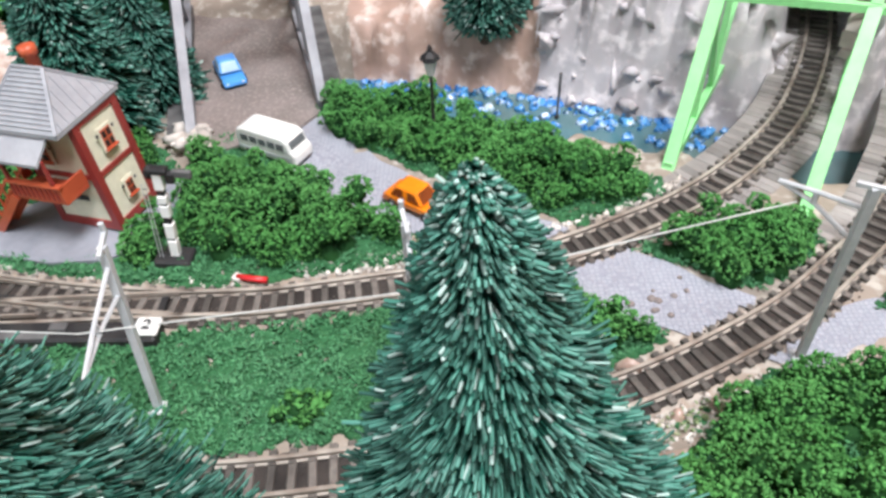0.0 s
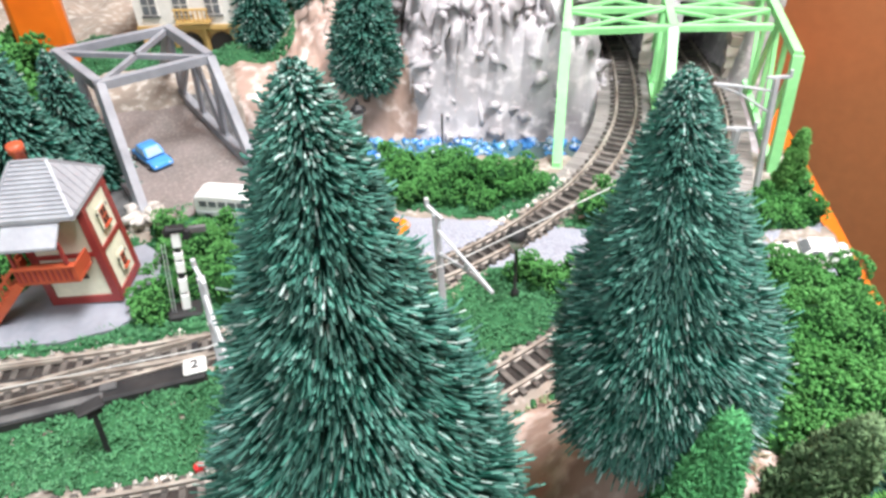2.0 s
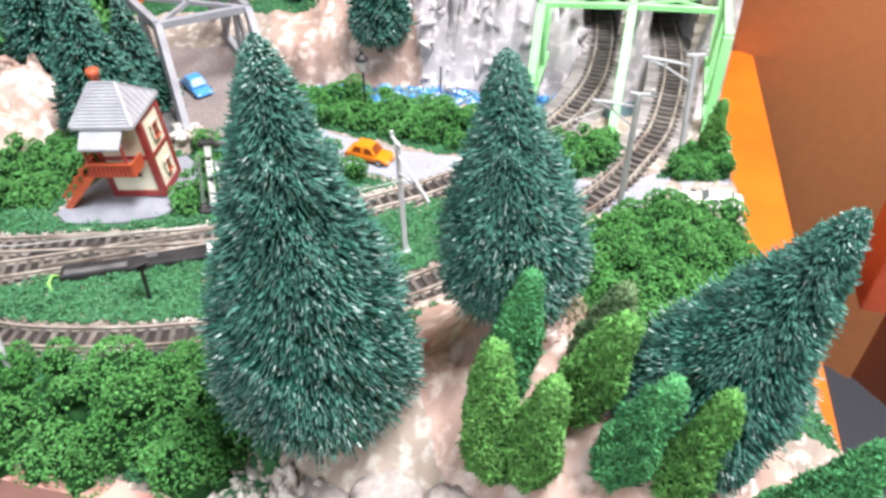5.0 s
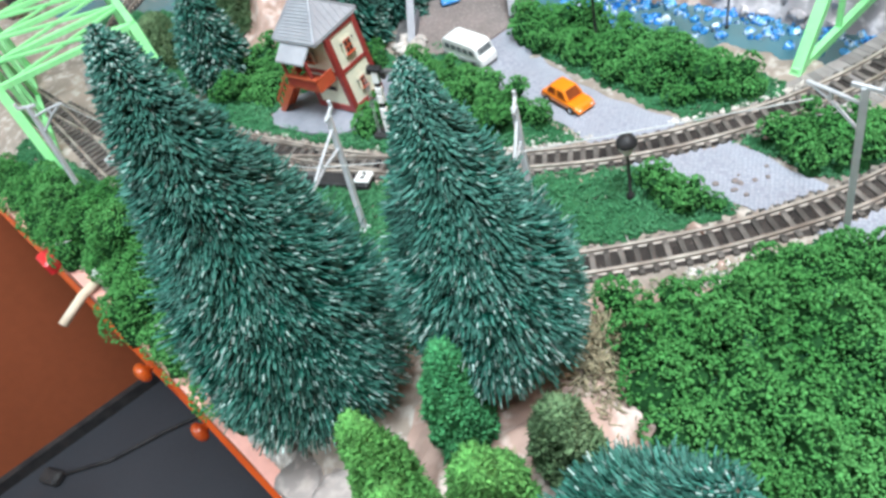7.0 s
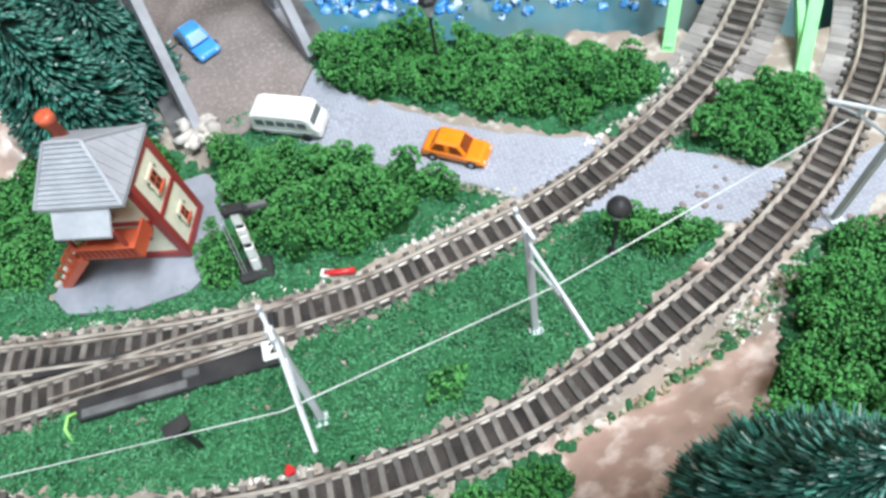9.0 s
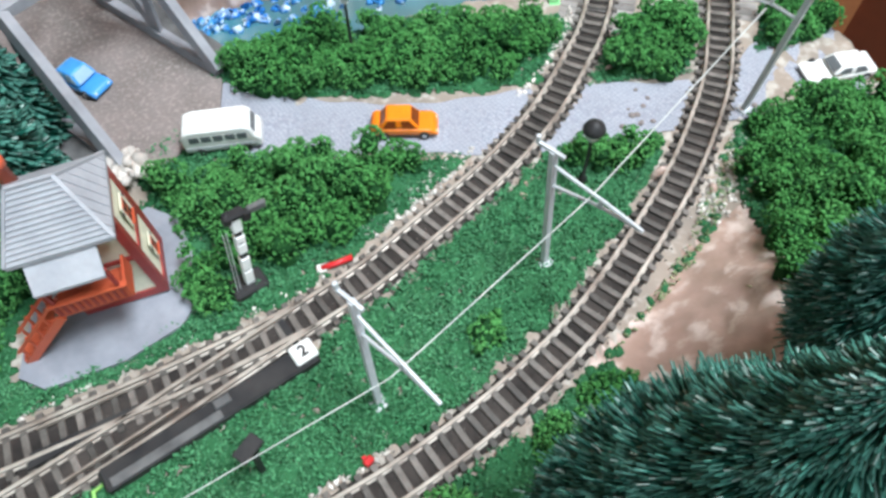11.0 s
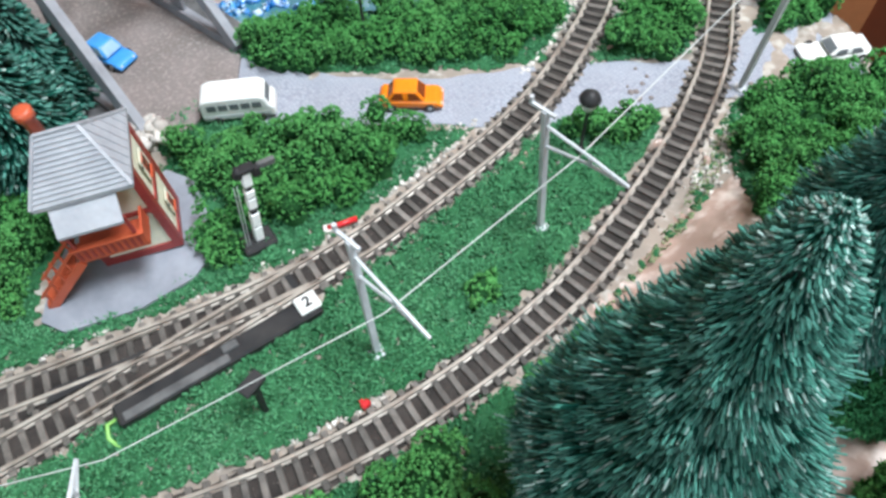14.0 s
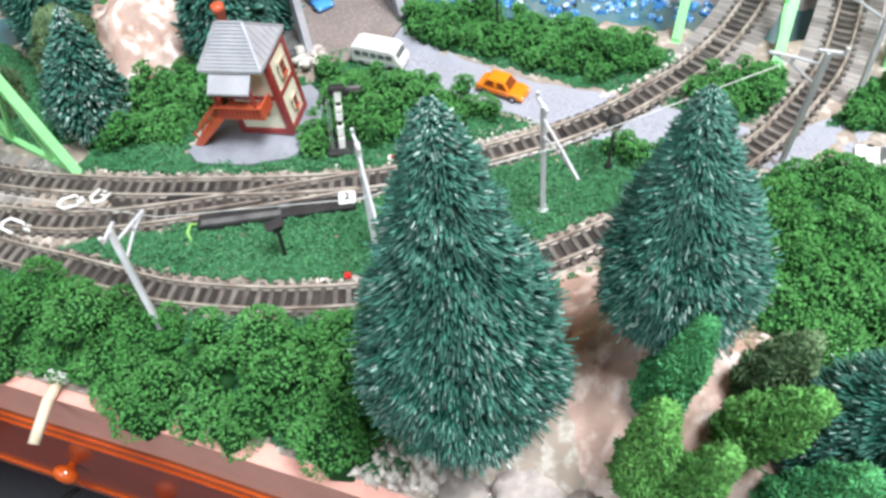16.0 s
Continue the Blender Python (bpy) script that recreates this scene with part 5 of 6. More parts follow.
    for i in range(len(ts) - 1):
        fs += [(i * 18 + k, i * 18 + (k + 1) % 18, i * 18 + 18 + (k + 1) % 18, i * 18 + 18 + k) for k in range(18)]
    fs += [tuple(range(17, -1, -1)), tuple(range(len(vs) - 18, len(vs)))]
    # added solid core; its dark colour paints the shade behind the bristles
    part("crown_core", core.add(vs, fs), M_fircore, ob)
    part("trunk", Geo().tube([tuple(base - axis * foot), tuple(base + axis * 0.5), tuple(tip - axis * 0.1)], 0.22, 8, 0.05), M_bark, ob, "twisted wire trunk")
    return ob


bottle_brush("fir_tree", (-4.45, 2.1, 1.9), (-4.6, 2.0, 13.45), 2.70, 38000, 1, "tall blue-green bottle-brush fir with frosted tips on the mound")
bottle_brush("fir_tree", (1.52, 2.35, 4.75), (1.0, 2.63, 12.17), 1.98, 26000, 2, "blue-green bottle-brush fir standing on brown earth", foot=2.0)
bottle_brush("fir_tree", (5.0, -2.1, 2.5), (6.73, -3.27, 10.8), 2.1, 22000, 3, "leaning dark bottle-brush fir near the mound's foot", frost=0.16, white=0.6)
FAR = [((-19.4, 19.0, 0.2), (-17.6, 18.0, 6.6), 1.7, 3600, "grey-green fir dusted with white beside the siding"),
       ((-12.9, 22.6, -0.4), (-13.0, 21.6, 8.4), 2.1, 4200, "dark fir behind the signal box"),
       ((-11.6, 25.2, -2.2), (-11.4, 24.6, 6.2), 1.9, 3200, "dark fir beside the road bridge"),
       ((-16.0, 29.5, 0.6), (-16.2, 29.2, 9.5), 2.4, 3600, "dark fir at the back of the layout"),
       ((1.9, 29.6, 0.2), (2.3, 29.4, 8.6), 1.75, 4200, "dark fir on the river bank"),
       ((-2.4, 36.5, 0.4), (-2.2, 36.2, 9.0), 1.6, 2600, "dark fir beside the villa"),
       ((1.4, 37.5, 1.4), (1.6, 37.2, 9.8), 1.8, 2600, "dark fir at the top of the bank"),
       ((4.6, 36.0, 3.0), (4.6, 35.8, 11.0), 1.7, 2600, "dark fir at the top of the bank"),
       ((-21.5, 25.0, 0.2), (-21.6, 24.8, 7.2), 1.9, 2800, "dark fir beyond the siding"),
       ((-24.0, 29.5, 0.2), (-24.2, 29.2, 8.2), 2.1, 2800, "dark fir beyond the siding")]
for k, (b, t, r, n, lab) in enumerate(FAR):
    bottle_brush("fir_tree", b, t, r, n, 20 + k, lab, "background firs", 0.2, 1.5, 1.8 if k == 0 else 0.6)


def sapling(x, y, tip, r, seed, material, label, z0=None):
    """A small flocked conical tree."""
    rs = np.random.RandomState(seed)
    z0 = float(height(x, y)) if z0 is None else z0
    base, tp = np.array((x, y, z0)), np.array(tip, float)
    ax = tp - base
    H = np.linalg.norm(ax)
    ax /= H
    s = np.cross(ax, (0.2, 1, 0.1))
    s /= np.linalg.norm(s)
    u = np.cross(ax, s)

    def prof(t):
        return r * np.interp(t, [0, 0.12, 0.3, 0.6, 0.85, 0.96, 1.0], [0.80, 0.98, 1.0, 0.80, 0.50, 0.32, 0.10])

    n = int(2300 * r * H)
    t = rs.uniform(0.02, 1, n)
    a = rs.uniform(0, 2 * np.pi, n)
    R = prof(t) * (1 + 0.12 * np.sin(a * 3 + t * 9 + seed) + 0.08 * np.sin(a * 7 - t * 21) + rs.normal(0, 0.075, n))
    c = base + (t * H)[:, None] * ax + (np.cos(a)[:, None] * s + np.sin(a)[:, None] * u) * R[:, None]
    v, f = scatter(c, rs.uniform(0.04, 0.085, n), rs, base=(OCT_V, OCT_F), jitter=0.45, stretch=(0.45, 0.55, 1.9))
    ob = thing("sapling", label=label, category="tree", group="flocked saplings")
    tagged(part("flock", fast_mesh("flock", v, f, [material]), None, ob), kind="stuff")
    core, vs, fs = Geo(), [], []
    ts = [0.0, 0.12, 0.3, 0.6, 0.85, 0.97]
    for tt in ts:
        for k in range(14):
            an = 2 * math.pi * k / 14
            vs.append(tuple(base + tt * H * ax + (math.cos(an) * s + math.sin(an) * u) * float(prof(tt)) * 0.84))
    for i in range(len(ts) - 1):
        fs += [(i * 14 + k, i * 14 + (k + 1) % 14, i * 14 + 14 + (k + 1) % 14, i * 14 + 14 + k) for k in range(14)]
    fs += [tuple(range(13, -1, -1)), tuple(range(len(vs) - 14, len(vs)))]
    # shade inside the crown is put into the core's colour
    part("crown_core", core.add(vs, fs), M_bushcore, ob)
    part("trunk", Geo().tube([tuple(base - ax * 0.5), tuple(base + ax * 0.3)], 0.12, 6), M_bark, ob)
    return ob


sapling(0.65, 0.4, (1.2, 0.15, 7.25), 0.66, 1, M_sapdark, "narrow mid-green flocked sapling below the fir")
sapling(-0.25, -1.55, (-0.3, -1.5, 6.8), 0.72, 2, M_sap, "bright green flocked sapling on the mound")
sapling(2.2, -1.2, (2.65, -2.3, 7.7), 0.72, 3, M_sap, "bright green flocked sapling leaning forward")
sapling(0.6, -2.2, (0.85, -2.65, 6.5), 0.62, 4, M_sap, "bright green flocked sapling on the mound")
sapling(2.6, -3.0, (3.25, -3.75, 7.0), 0.66, 5, M_sapdark, "blue-green flocked sapling leaning outwards")
sapling(4.1, -3.7, (4.45, -4.15, 6.7), 0.62, 6, M_sap, "bright green flocked sapling at the mound's foot")
sapling(3.3, 0.2, (3.6, -0.4, 6.7), 0.66, 7, M_olive, "dull grey-green flocked sapling among bright ones")
sapling(4.9, -5.6, (6.2, -6.6, 7.6), 0.7, 8, M_sapdark, "dark green flocked sapling at the edge")
sapling(15.3, 13.8, (15.5, 13.7, 2.7), 0.45, 9, M_sap, "narrow green sapling at the layout's edge")
sapling(-20.6, 23.0, (-20.6, 22.8, 3.6), 1.5, 10, M_olive, "round olive bush beside the siding")
sapling(-24.5, 21.5, (-24.5, 21.3, 2.6), 1.3, 11, M_olive, "round olive bush beside the siding")
# dry moss at the foot of the second fir
rs = np.random.RandomState(6)
p = np.stack([rs.normal(3.3, 0.55, 1500), rs.normal(3.0, 0.75, 1500)], -1)
c = np.stack([p[:, 0], p[:, 1], height(p[:, 0], p[:, 1]) + rs.uniform(0, 0.9, 1500) * np.exp(-((p[:, 0] - 3.3) ** 2 + (p[:, 1] - 3.0) ** 2))], -1)
v, f = scatter(c, rs.uniform(0.05, 0.09, 1500), rs, base=(OCT_V, OCT_F), jitter=0.4, stretch=(0.35, 0.4, 2.6))
M_moss = mat("dry_moss", (0.34, 0.30, 0.20), (0.22, 0.20, 0.12), rough=0.9, grain=6, island=0.4, spec=0.2)
tagged(new("dry_moss", fast_mesh("dry_moss", v, f, [M_moss])), "straw-coloured dry moss at the foot of the fir", "moss", kind="stuff")

# broken rock faces on the cliff
rs = np.random.RandomState(12)
cx, cy = rs.uniform(3.8, 14.5, 300), rs.uniform(25.5, 33.0, 300)
cz = height(cx, cy)
okc = (cz > -2.6) & (cz < 10)
cc = np.stack([cx, cy, cz], -1)[okc]
cc[:, 2] -= 0.12
v, f = scatter(cc, rs.uniform(0.15, 0.55, len(cc)), rs, base=(OCT_V, OCT_F), jitter=0.5, stretch=(0.9, 0.6, 1.6))
tagged(new("rock_outcrop", fast_mesh("rock_outcrop", v, f, [M_rock])), "craggy grey-white painted rock of the cliff", "rock", kind="stuff")

# ---- signal box ----
house = thing("signal_box", -12.5, 17.0, -0.08, rz=-18.3, ry=-3, label="red and cream half-timbered signal box with a grey boarded roof", category="house")
W, D, H = 2.45, 1.95, 4.05


def wall_panel(name, x0, x1, z0, z1, y, depth, material, parent, lab=""):
    return part(name, Geo().box(x0, y, z0, x1, y + depth, z1), material, parent, lab)


# cream cores, with red frames standing proud
part("core_wall", Geo().box(0.06, 0.06, 0, W - 0.05, D - 0.06, H), M_cream, house, "cream rendered walls")
for z0, z1 in ((0, 0.30), (1.95, 2.12), (3.7, 4.05)):
    part("beam", Geo().box(0, 0, z0, W, 0.10, z1), M_red, house)
    part("beam", Geo().box(W - 0.10, 0.10, z0, W, D - 0.1, z1), M_red, house)
    part("beam", Geo().box(0, D - 0.10, z0, W, D, z1), M_red, house)
    part("beam", Geo().box(0, 0.10, z0, 0.10, D - 0.1, z1), M_red, house)
for x, y in ((0, 0), (W - 0.24, 0), (W - 0.24, D - 0.24), (0, D - 0.24)):
    part("corner_post", Geo().box(x - 0.008, y - 0.008, 0.01, x + 0.248, y + 0.248, H - 0.01), M_red, house)


def window(cx, cy, cz, side, w=0.42, h=0.62):
    """A framed window on the front or the end wall."""
    win = thing("window_place", cx, cy, cz, rz=0 if side == "front" else 90)
    win.parent = house
    win.name = "window"
    part("surround", Geo().box(-w / 2 - 0.10, -0.075, -h / 2 - 0.10, w / 2 + 0.10, -0.03, h / 2 + 0.10, 0.01), M_cream, win)
    part("frame", Geo().box(-w / 2, -0.095, -h / 2, w / 2, -0.07, h / 2), M_orange_red, win)
    for sx in (-1, 1):
        for sz in (-1, 1):
            part("pane", Geo().box(sx * w / 4 - w * 0.17, -0.105, sz * h / 4 - h * 0.17, sx * w / 4 + w * 0.17, -0.093, sz * h / 4 + h * 0.17), M_dark, win)
    part("sill", Geo().box(-w / 2 - 0.06, -0.15, -h / 2 - 0.06, w / 2 + 0.06, -0.07, -h / 2), M_orange_red, win)
    for s in (-1, 1):
        part("quoin", Geo().box(s * (w / 2 + 0.14) - 0.05, -0.08, h / 2 - 0.14, s * (w / 2 + 0.14) + 0.05, -0.06, h / 2 - 0.04), M_greyplate, win)


window(W + 0.0, D / 2, 2.95, "end")
window(W + 0.0, D / 2 + 0.02, 1.1, "end", 0.3, 0.5)
window(0.75, 0.0, 2.85, "front", 0.7, 0.6)
part("wall_patch", Geo().box(0.9, 0.03, 1.05, 1.65, 0.058, 1.25), M_black, house, "dark rectangle on the front wall")

# hipped roof with board strips
roof = Geo()
o = 0.24
F = [(-o, -0.62, 3.98), (W + 0.04, -0.62, 3.98), (W + 0.06, D + 0.2, 4.1), (-o, D + 0.2, 4.1)]
RA, RB = (0.55, 0.62, 5.35), (W - 0.75, 0.62, 5.35)
th = 0.14
vs = [*F, RA, RB] + [(x, y, z - th) for x, y, z in (*F, RA, RB)]
fs = [(0, 1, 5, 4), (1, 2, 5), (2, 3, 4, 5), (3, 0, 4), (7, 6, 10, 11), (8, 7, 11), (9, 8, 11, 10), (6, 9, 10), (1, 0, 6, 7), (2, 1, 7, 8), (3, 2, 8, 9), (0, 3, 9, 6)]
rf = part("roof", roof.add(vs, fs), M_roof, house, "grey boarded hipped roof")
for k in range(1, 13):
    t = k / 13
    a = Vector(F[0]).lerp(Vector(RA), t)
    b = Vector(F[1]).lerp(Vector(RB), t)
    up = Vector((0, -0.03, 0.03))
    part("roof_board", Geo().bar(a + up * 0.3, b + up * 0.3, 0.045, 0.05), M_roof, rf)
for k in range(1, 9):
    t = k / 9
    a = Vector(F[1]).lerp(Vector(F[2]), t)
    e = Vector(RB)
    q = a.lerp(e, 0.93)
    foot = a
    tip = Vector((foot.x - (foot.x - RB[0]) * (1 - abs(2 * t - 1)) * 0.95, foot.y, foot.z + (RB[2] - foot.z) * (1 - abs(2 * t - 1)) * 0.95))
    part("roof_board", Geo().bar(foot + Vector((0, 0, 0.01)), tip + Vector((0, 0, 0.01)), 0.045, 0.05), M_roof, rf)
for a, b in ((F[0], RA), (F[1], RB), (F[2], RB), (RA, RB)):
    part("ridge_cap", Geo().bar(a, b, 0.10, 0.08), M_roof, rf)
# lean-to roof over the balcony
part("porch_roof", Geo().add([(0.1, -0.35, 3.95), (1.95, -0.35, 3.95), (1.9, -1.2, 3.28), (0.1, -1.2, 3.28), (0.1, -0.35, 3.85), (1.95, -0.35, 3.85), (1.9, -1.2, 3.18), (0.1, -1.2, 3.18)], [(3, 2, 1, 0), (4, 5, 6, 7), (0, 1, 5, 4), (1, 2, 6, 5), (2, 3, 7, 6), (3, 0, 4, 7)]), M_roof, house, "plain grey lean-to roof")
part("chimney", Geo().lathe([(0.2, 3.9), (0.2, 5.2), (0.27, 5.22), (0.27, 5.5), (0.16, 5.52)], 0.3, 1.55, 12), M_orange_red, house, "round red chimney", True)
# balcony, rails and stairs
part("balcony", Geo().box(0.0, -1.0, 1.72, 2.05, 0.0, 1.86, 0.02), M_orange_red, house, "orange-red balcony floor")
part("balcony_front", Geo().box(0.05, -1.03, 1.86, 2.05, -0.95, 2.36), M_orange_red, house, "orange-red boarded parapet")
part("balcony_end", Geo().box(1.97, -0.95, 1.86, 2.05, 0.0, 2.36), M_orange_red, house)
part("parapet_rail", Geo().box(0.0, -1.09, 2.36, 2.1, -0.89, 2.44), M_orange_red, house)
for k in range(10):
    part("baluster", Geo().box(0.12 + k * 0.19, -1.065, 1.9, 0.19 + k * 0.19, -1.025, 2.34), M_red, house)
for x in (0.05, 2.15):
    part("porch_post", Geo().box(x * 0.8 + 0.12, -1.06, 2.5, x * 0.8 + 0.22, -0.96, 3.3), M_red, house)
for s in (-1.02, -0.36):
    part("stringer", Geo().bar((0.05, s, 1.78), (-1.7, s, 0.05), 0.07, 0.26, (0, 0, 1)), M_orange_red, house)
    part("stair_rail", Geo().bar((0.05, s, 2.42), (-1.68, s, 0.72), 0.07, 0.08), M_orange_red, house)
    for k in range(4):
        t = (k + 0.5) / 4
        part("stair_post", Geo().bar((-0.15 - 1.6 * t, s, 1.8 - 1.73 * t), (-0.15 - 1.58 * t, s, 2.42 - 1.7 * t), 0.06, 0.06, (0, 1, 0)), M_orange_red, house)
for k in range(9):
    t = (k + 0.5) / 9
    part("tread", Geo().box(-0.2 - 1.6 * t - 0.1, -1.0, 1.78 - 1.72 * t - 0.03, -0.2 - 1.6 * t + 0.1, -0.38, 1.78 - 1.72 * t + 0.03), M_orange_red, house)
part("lattice_gate", Geo().box(-0.2, -0.36, 1.9, -0.12, 0.0, 2.42), M_orange_red, house)


# ---- road vehicles ----
def car_body(parent, L, w, hb, hr, cab0, cab1, paint, glass, wheel_r=0.17, nose=0.06):
    """A small saloon: lower body, tapered cabin with windows, bumpers and four wheels; its front points along +x."""
    prof = [(-L / 2, 0.14), (-L / 2 - 0.02, hb * 0.75), (-L / 2 + 0.12, hb), (L / 2 - 0.18, hb - nose), (L / 2, hb * 0.62), (L / 2, 0.14)]
    vs = [(x, y, z) for y in (-w / 2, w / 2) for x, z in prof]
    k = len(prof)
    body = Geo().add(vs, [tuple(range(k)), tuple(range(2 * k - 1, k - 1, -1))] + [(i, k + i, k + (i + 1) % k, (i + 1) % k) for i in range(k)])
    bo = part("body", body, paint, parent)
    md = bo.modifiers.new("round", "BEVEL")
    md.width, md.segments = 0.12 * CM, 3
    a = w / 2 * 0.76
    r0, r1 = cab0 + 0.26, cab1 - 0.32
    cab = [(cab0, -w / 2 * 0.94, hb - 0.02), (cab1, -w / 2 * 0.94, hb - 0.02), (cab1, w / 2 * 0.94, hb - 0.02), (cab0, w / 2 * 0.94, hb - 0.02), (r0, -a, hr), (r1, -a, hr), (r1, a, hr), (r0, a, hr)]
    co = part("cabin", Geo().add(cab, [(3, 2, 1, 0), (4, 5, 6, 7), (0, 1, 5, 4), (1, 2, 6, 5), (2, 3, 7, 6), (3, 0, 4, 7)]), paint, parent)
    md = co.modifiers.new("round", "BEVEL")
    md.width, md.segments = 0.07 * CM, 3

    def pane(pts, lab="window"):
        c = sum((Vector(p) for p in pts), Vector()) / 4
        pts = [c + (Vector(p) - c) * (0.66 if lab == "side_window" else 0.78) for p in pts]
        n = (pts[1] - pts[0]).cross(pts[2] - pts[0]).normalized()
        off = [p + n * 0.012 for p in pts] + [p - n * 0.02 for p in pts]
        part(lab, Geo().add(off, [(0, 1, 2, 3), (7, 6, 5, 4), (0, 4, 5, 1), (1, 5, 6, 2), (2, 6, 7, 3), (3, 7, 4, 0)]), glass, co)

    c = [Vector(p) for p in cab]
    pane([c[1], c[2], c[6], c[5]], "windscreen")
    pane([c[3], c[0], c[4], c[7]], "rear_window")
    for lo0, lo1, hi1, hi0 in ((c[0], c[1], c[5], c[4]), (c[2], c[3], c[7], c[6])):
        m0, m1 = (lo0 + lo1) / 2, (hi0 + hi1) / 2
        pane([lo0, m0, m1, hi0], "side_window")
        pane([m0, lo1, hi1, m1], "side_window")
    for x in (-L * 0.31, L * 0.31):
        for y in (-w / 2 + 0.02, w / 2 - 0.02):
            wh = thing("wheel_place", x, y, wheel_r)
            wh.parent = parent
            wh.name = "wheel"
            part("tyre", Geo().tube([(0, -0.07, 0), (0, 0.07, 0)], wheel_r, 12), M_tyre, wh)
            part("hub", Geo().tube([(0, -0.08, 0), (0, 0.08, 0)], wheel_r * 0.5, 8), M_mast, wh)
    for y in (-w * 0.33, w * 0.33):
        part("headlight", Geo().tube([(L / 2 - 0.02, y, hb * 0.48), (L / 2 + 0.02, y, hb * 0.48)], 0.06, 8), M_white, parent)
        part("tail_light", Geo().box(-L / 2 - 0.03, y - 0.09, hb * 0.45, -L / 2 + 0.01, y + 0.09, hb * 0.62), M_redplastic, parent)
    part("bumper", Geo().box(L / 2 - 0.02, -w / 2 + 0.03, 0.14, L / 2 + 0.045, w / 2 - 0.03, 0.22), paint, parent)
    part("bumper", Geo().box(-L / 2 - 0.045, -w / 2 + 0.03, 0.14, -L / 2 + 0.02, w / 2 - 0.03, 0.22), paint, parent)


car = thing("toy_car", -0.72, 17.35, -0.21, rz=-36, label="bright orange plastic toy saloon car on the grey road", category="car", group="toy cars")
car_body(car, 2.25, 0.95, 0.48, 0.86, -0.85, 0.55, M_ocar, M_glassdark)
car = thing("toy_car", -8.95, 26.2, -0.11, rz=-64, label="blue plastic toy car on the road bridge", category="car", group="toy cars")
car_body(car, 2.1, 0.98, 0.46, 0.84, -0.75, 0.5, M_bluecar, M_glassblue, nose=0.12)
car = thing("toy_car", 13.45, 9.95, -0.21, rz=154, label="low white plastic toy sports car with dark windows", category="car", group="toy cars")
car_body(car, 2.6, 1.05, 0.40, 0.66, -0.95, 0.5, M_whitecar, M_glassgrey, nose=0.14)

bus = thing("toy_bus", -6.05, 20.65, -0.21, rz=-28, label="small white toy bus with a row of side windows", category="bus")
prof = [(-1.25, 0.15), (-1.28, 0.8), (-1.18, 1.08), (-0.9, 1.18), (0.85, 1.18), (1.08, 1.05), (1.18, 0.72), (1.36, 0.55), (1.38, 0.15)]
vs = [(x, y, z) for y in (-0.52, 0.52) for x, z in prof]
k = len(prof)
b = part("bus_body", Geo().add(vs, [tuple(range(k)), tuple(range(2 * k - 1, k - 1, -1))] + [(i, k + i, k + (i + 1) % k, (i + 1) % k) for i in range(k)]), M_whitecar, bus)
md = b.modifiers.new("round", "BEVEL")
md.width, md.segments = 0.10 * CM, 3
for y in (-0.525, 0.525):
    for i in range(5):
        x = -1.0 + i * 0.4
        part("side_window", Geo().box(x, y - 0.012, 0.66, x + 0.32, y + 0.012, 0.92, 0.004), M_glassgrey, bus)
part("windscreen", Geo().add([(1.10, -0.4, 1.0), (1.10, 0.4, 1.0), (1.20, 0.4, 0.74), (1.20, -0.4, 0.74), (1.06, -0.4, 1.0), (1.06, 0.4, 1.0), (1.16, 0.4, 0.74), (1.16, -0.4, 0.74)], [(3, 2, 1, 0), (4, 5, 6, 7), (0, 1, 5, 4), (1, 2, 6, 5), (2, 3, 7, 6), (3, 0, 4, 7)]), M_glassgrey, bus)
part("side_stripe", Geo().box(-1.2, -0.535, 0.3, 1.2, -0.515, 0.42), M_mast, bus)
for x in (-0.75, 0.8):
    for y in (-0.5, 0.5):
        part("wheel", Geo().tube([(x, y - 0.07, 0.18), (x, y + 0.07, 0.18)], 0.18, 12), M_tyre, bus)


# ---- catenary masts and wire ----
def mast(base, top, arm, label, split=1.0):
    t = thing("catenary_mast", label=label, category="mast", group="catenary masts")
    b, tp, ar = Vector(base), Vector(top), Vector(arm)
    part("post", Geo().bar(b, tp, 0.17, 0.19, (1, 0, 0)), M_mast, t)
    part("foot", Geo().box(b.x - 0.22, b.y - 0.22, b.z - 0.05, b.x + 0.22, b.y + 0.22, b.z + 0.1, 0.03), M_mast, t)
    d = (tp - b).normalized()
    L = (tp - b).length
    a1, a2 = b + d * (L * 0.90), b + d * (L * 0.74)
    mid = (a1 + a2) / 2 + (ar - (a1 + a2) / 2) * 0.55
    hang = Vector((0, 0, -0.15))
    part("upper_arm", Geo().tube([a1, mid + Vector((0, 0, 0.22)), ar], 0.055, 6), M_mast, t)
    part("lower_arm", Geo().tube([a2, mid + hang * 0.4, ar], 0.055, 6), M_mast, t)
    h = Vector((ar.x - b.x, ar.y - b.y, 0)).normalized()
    side = Vector((-h.y, h.x, 0))
    part("top_yoke", Geo().bar(tp - h * 0.55, tp + h * 0.35, 0.10, 0.10), M_mast, t)
    part("insulator", Geo().tube([tp - h * 0.5, tp - h * 0.5 + Vector((0, 0, 0.25))], 0.07, 6), M_mast, t)
    part("insulator", Geo().tube([mid - Vector((0, 0, 0.1)), mid + Vector((0, 0, 0.2))], 0.07, 6), M_mast, t)
    return mid


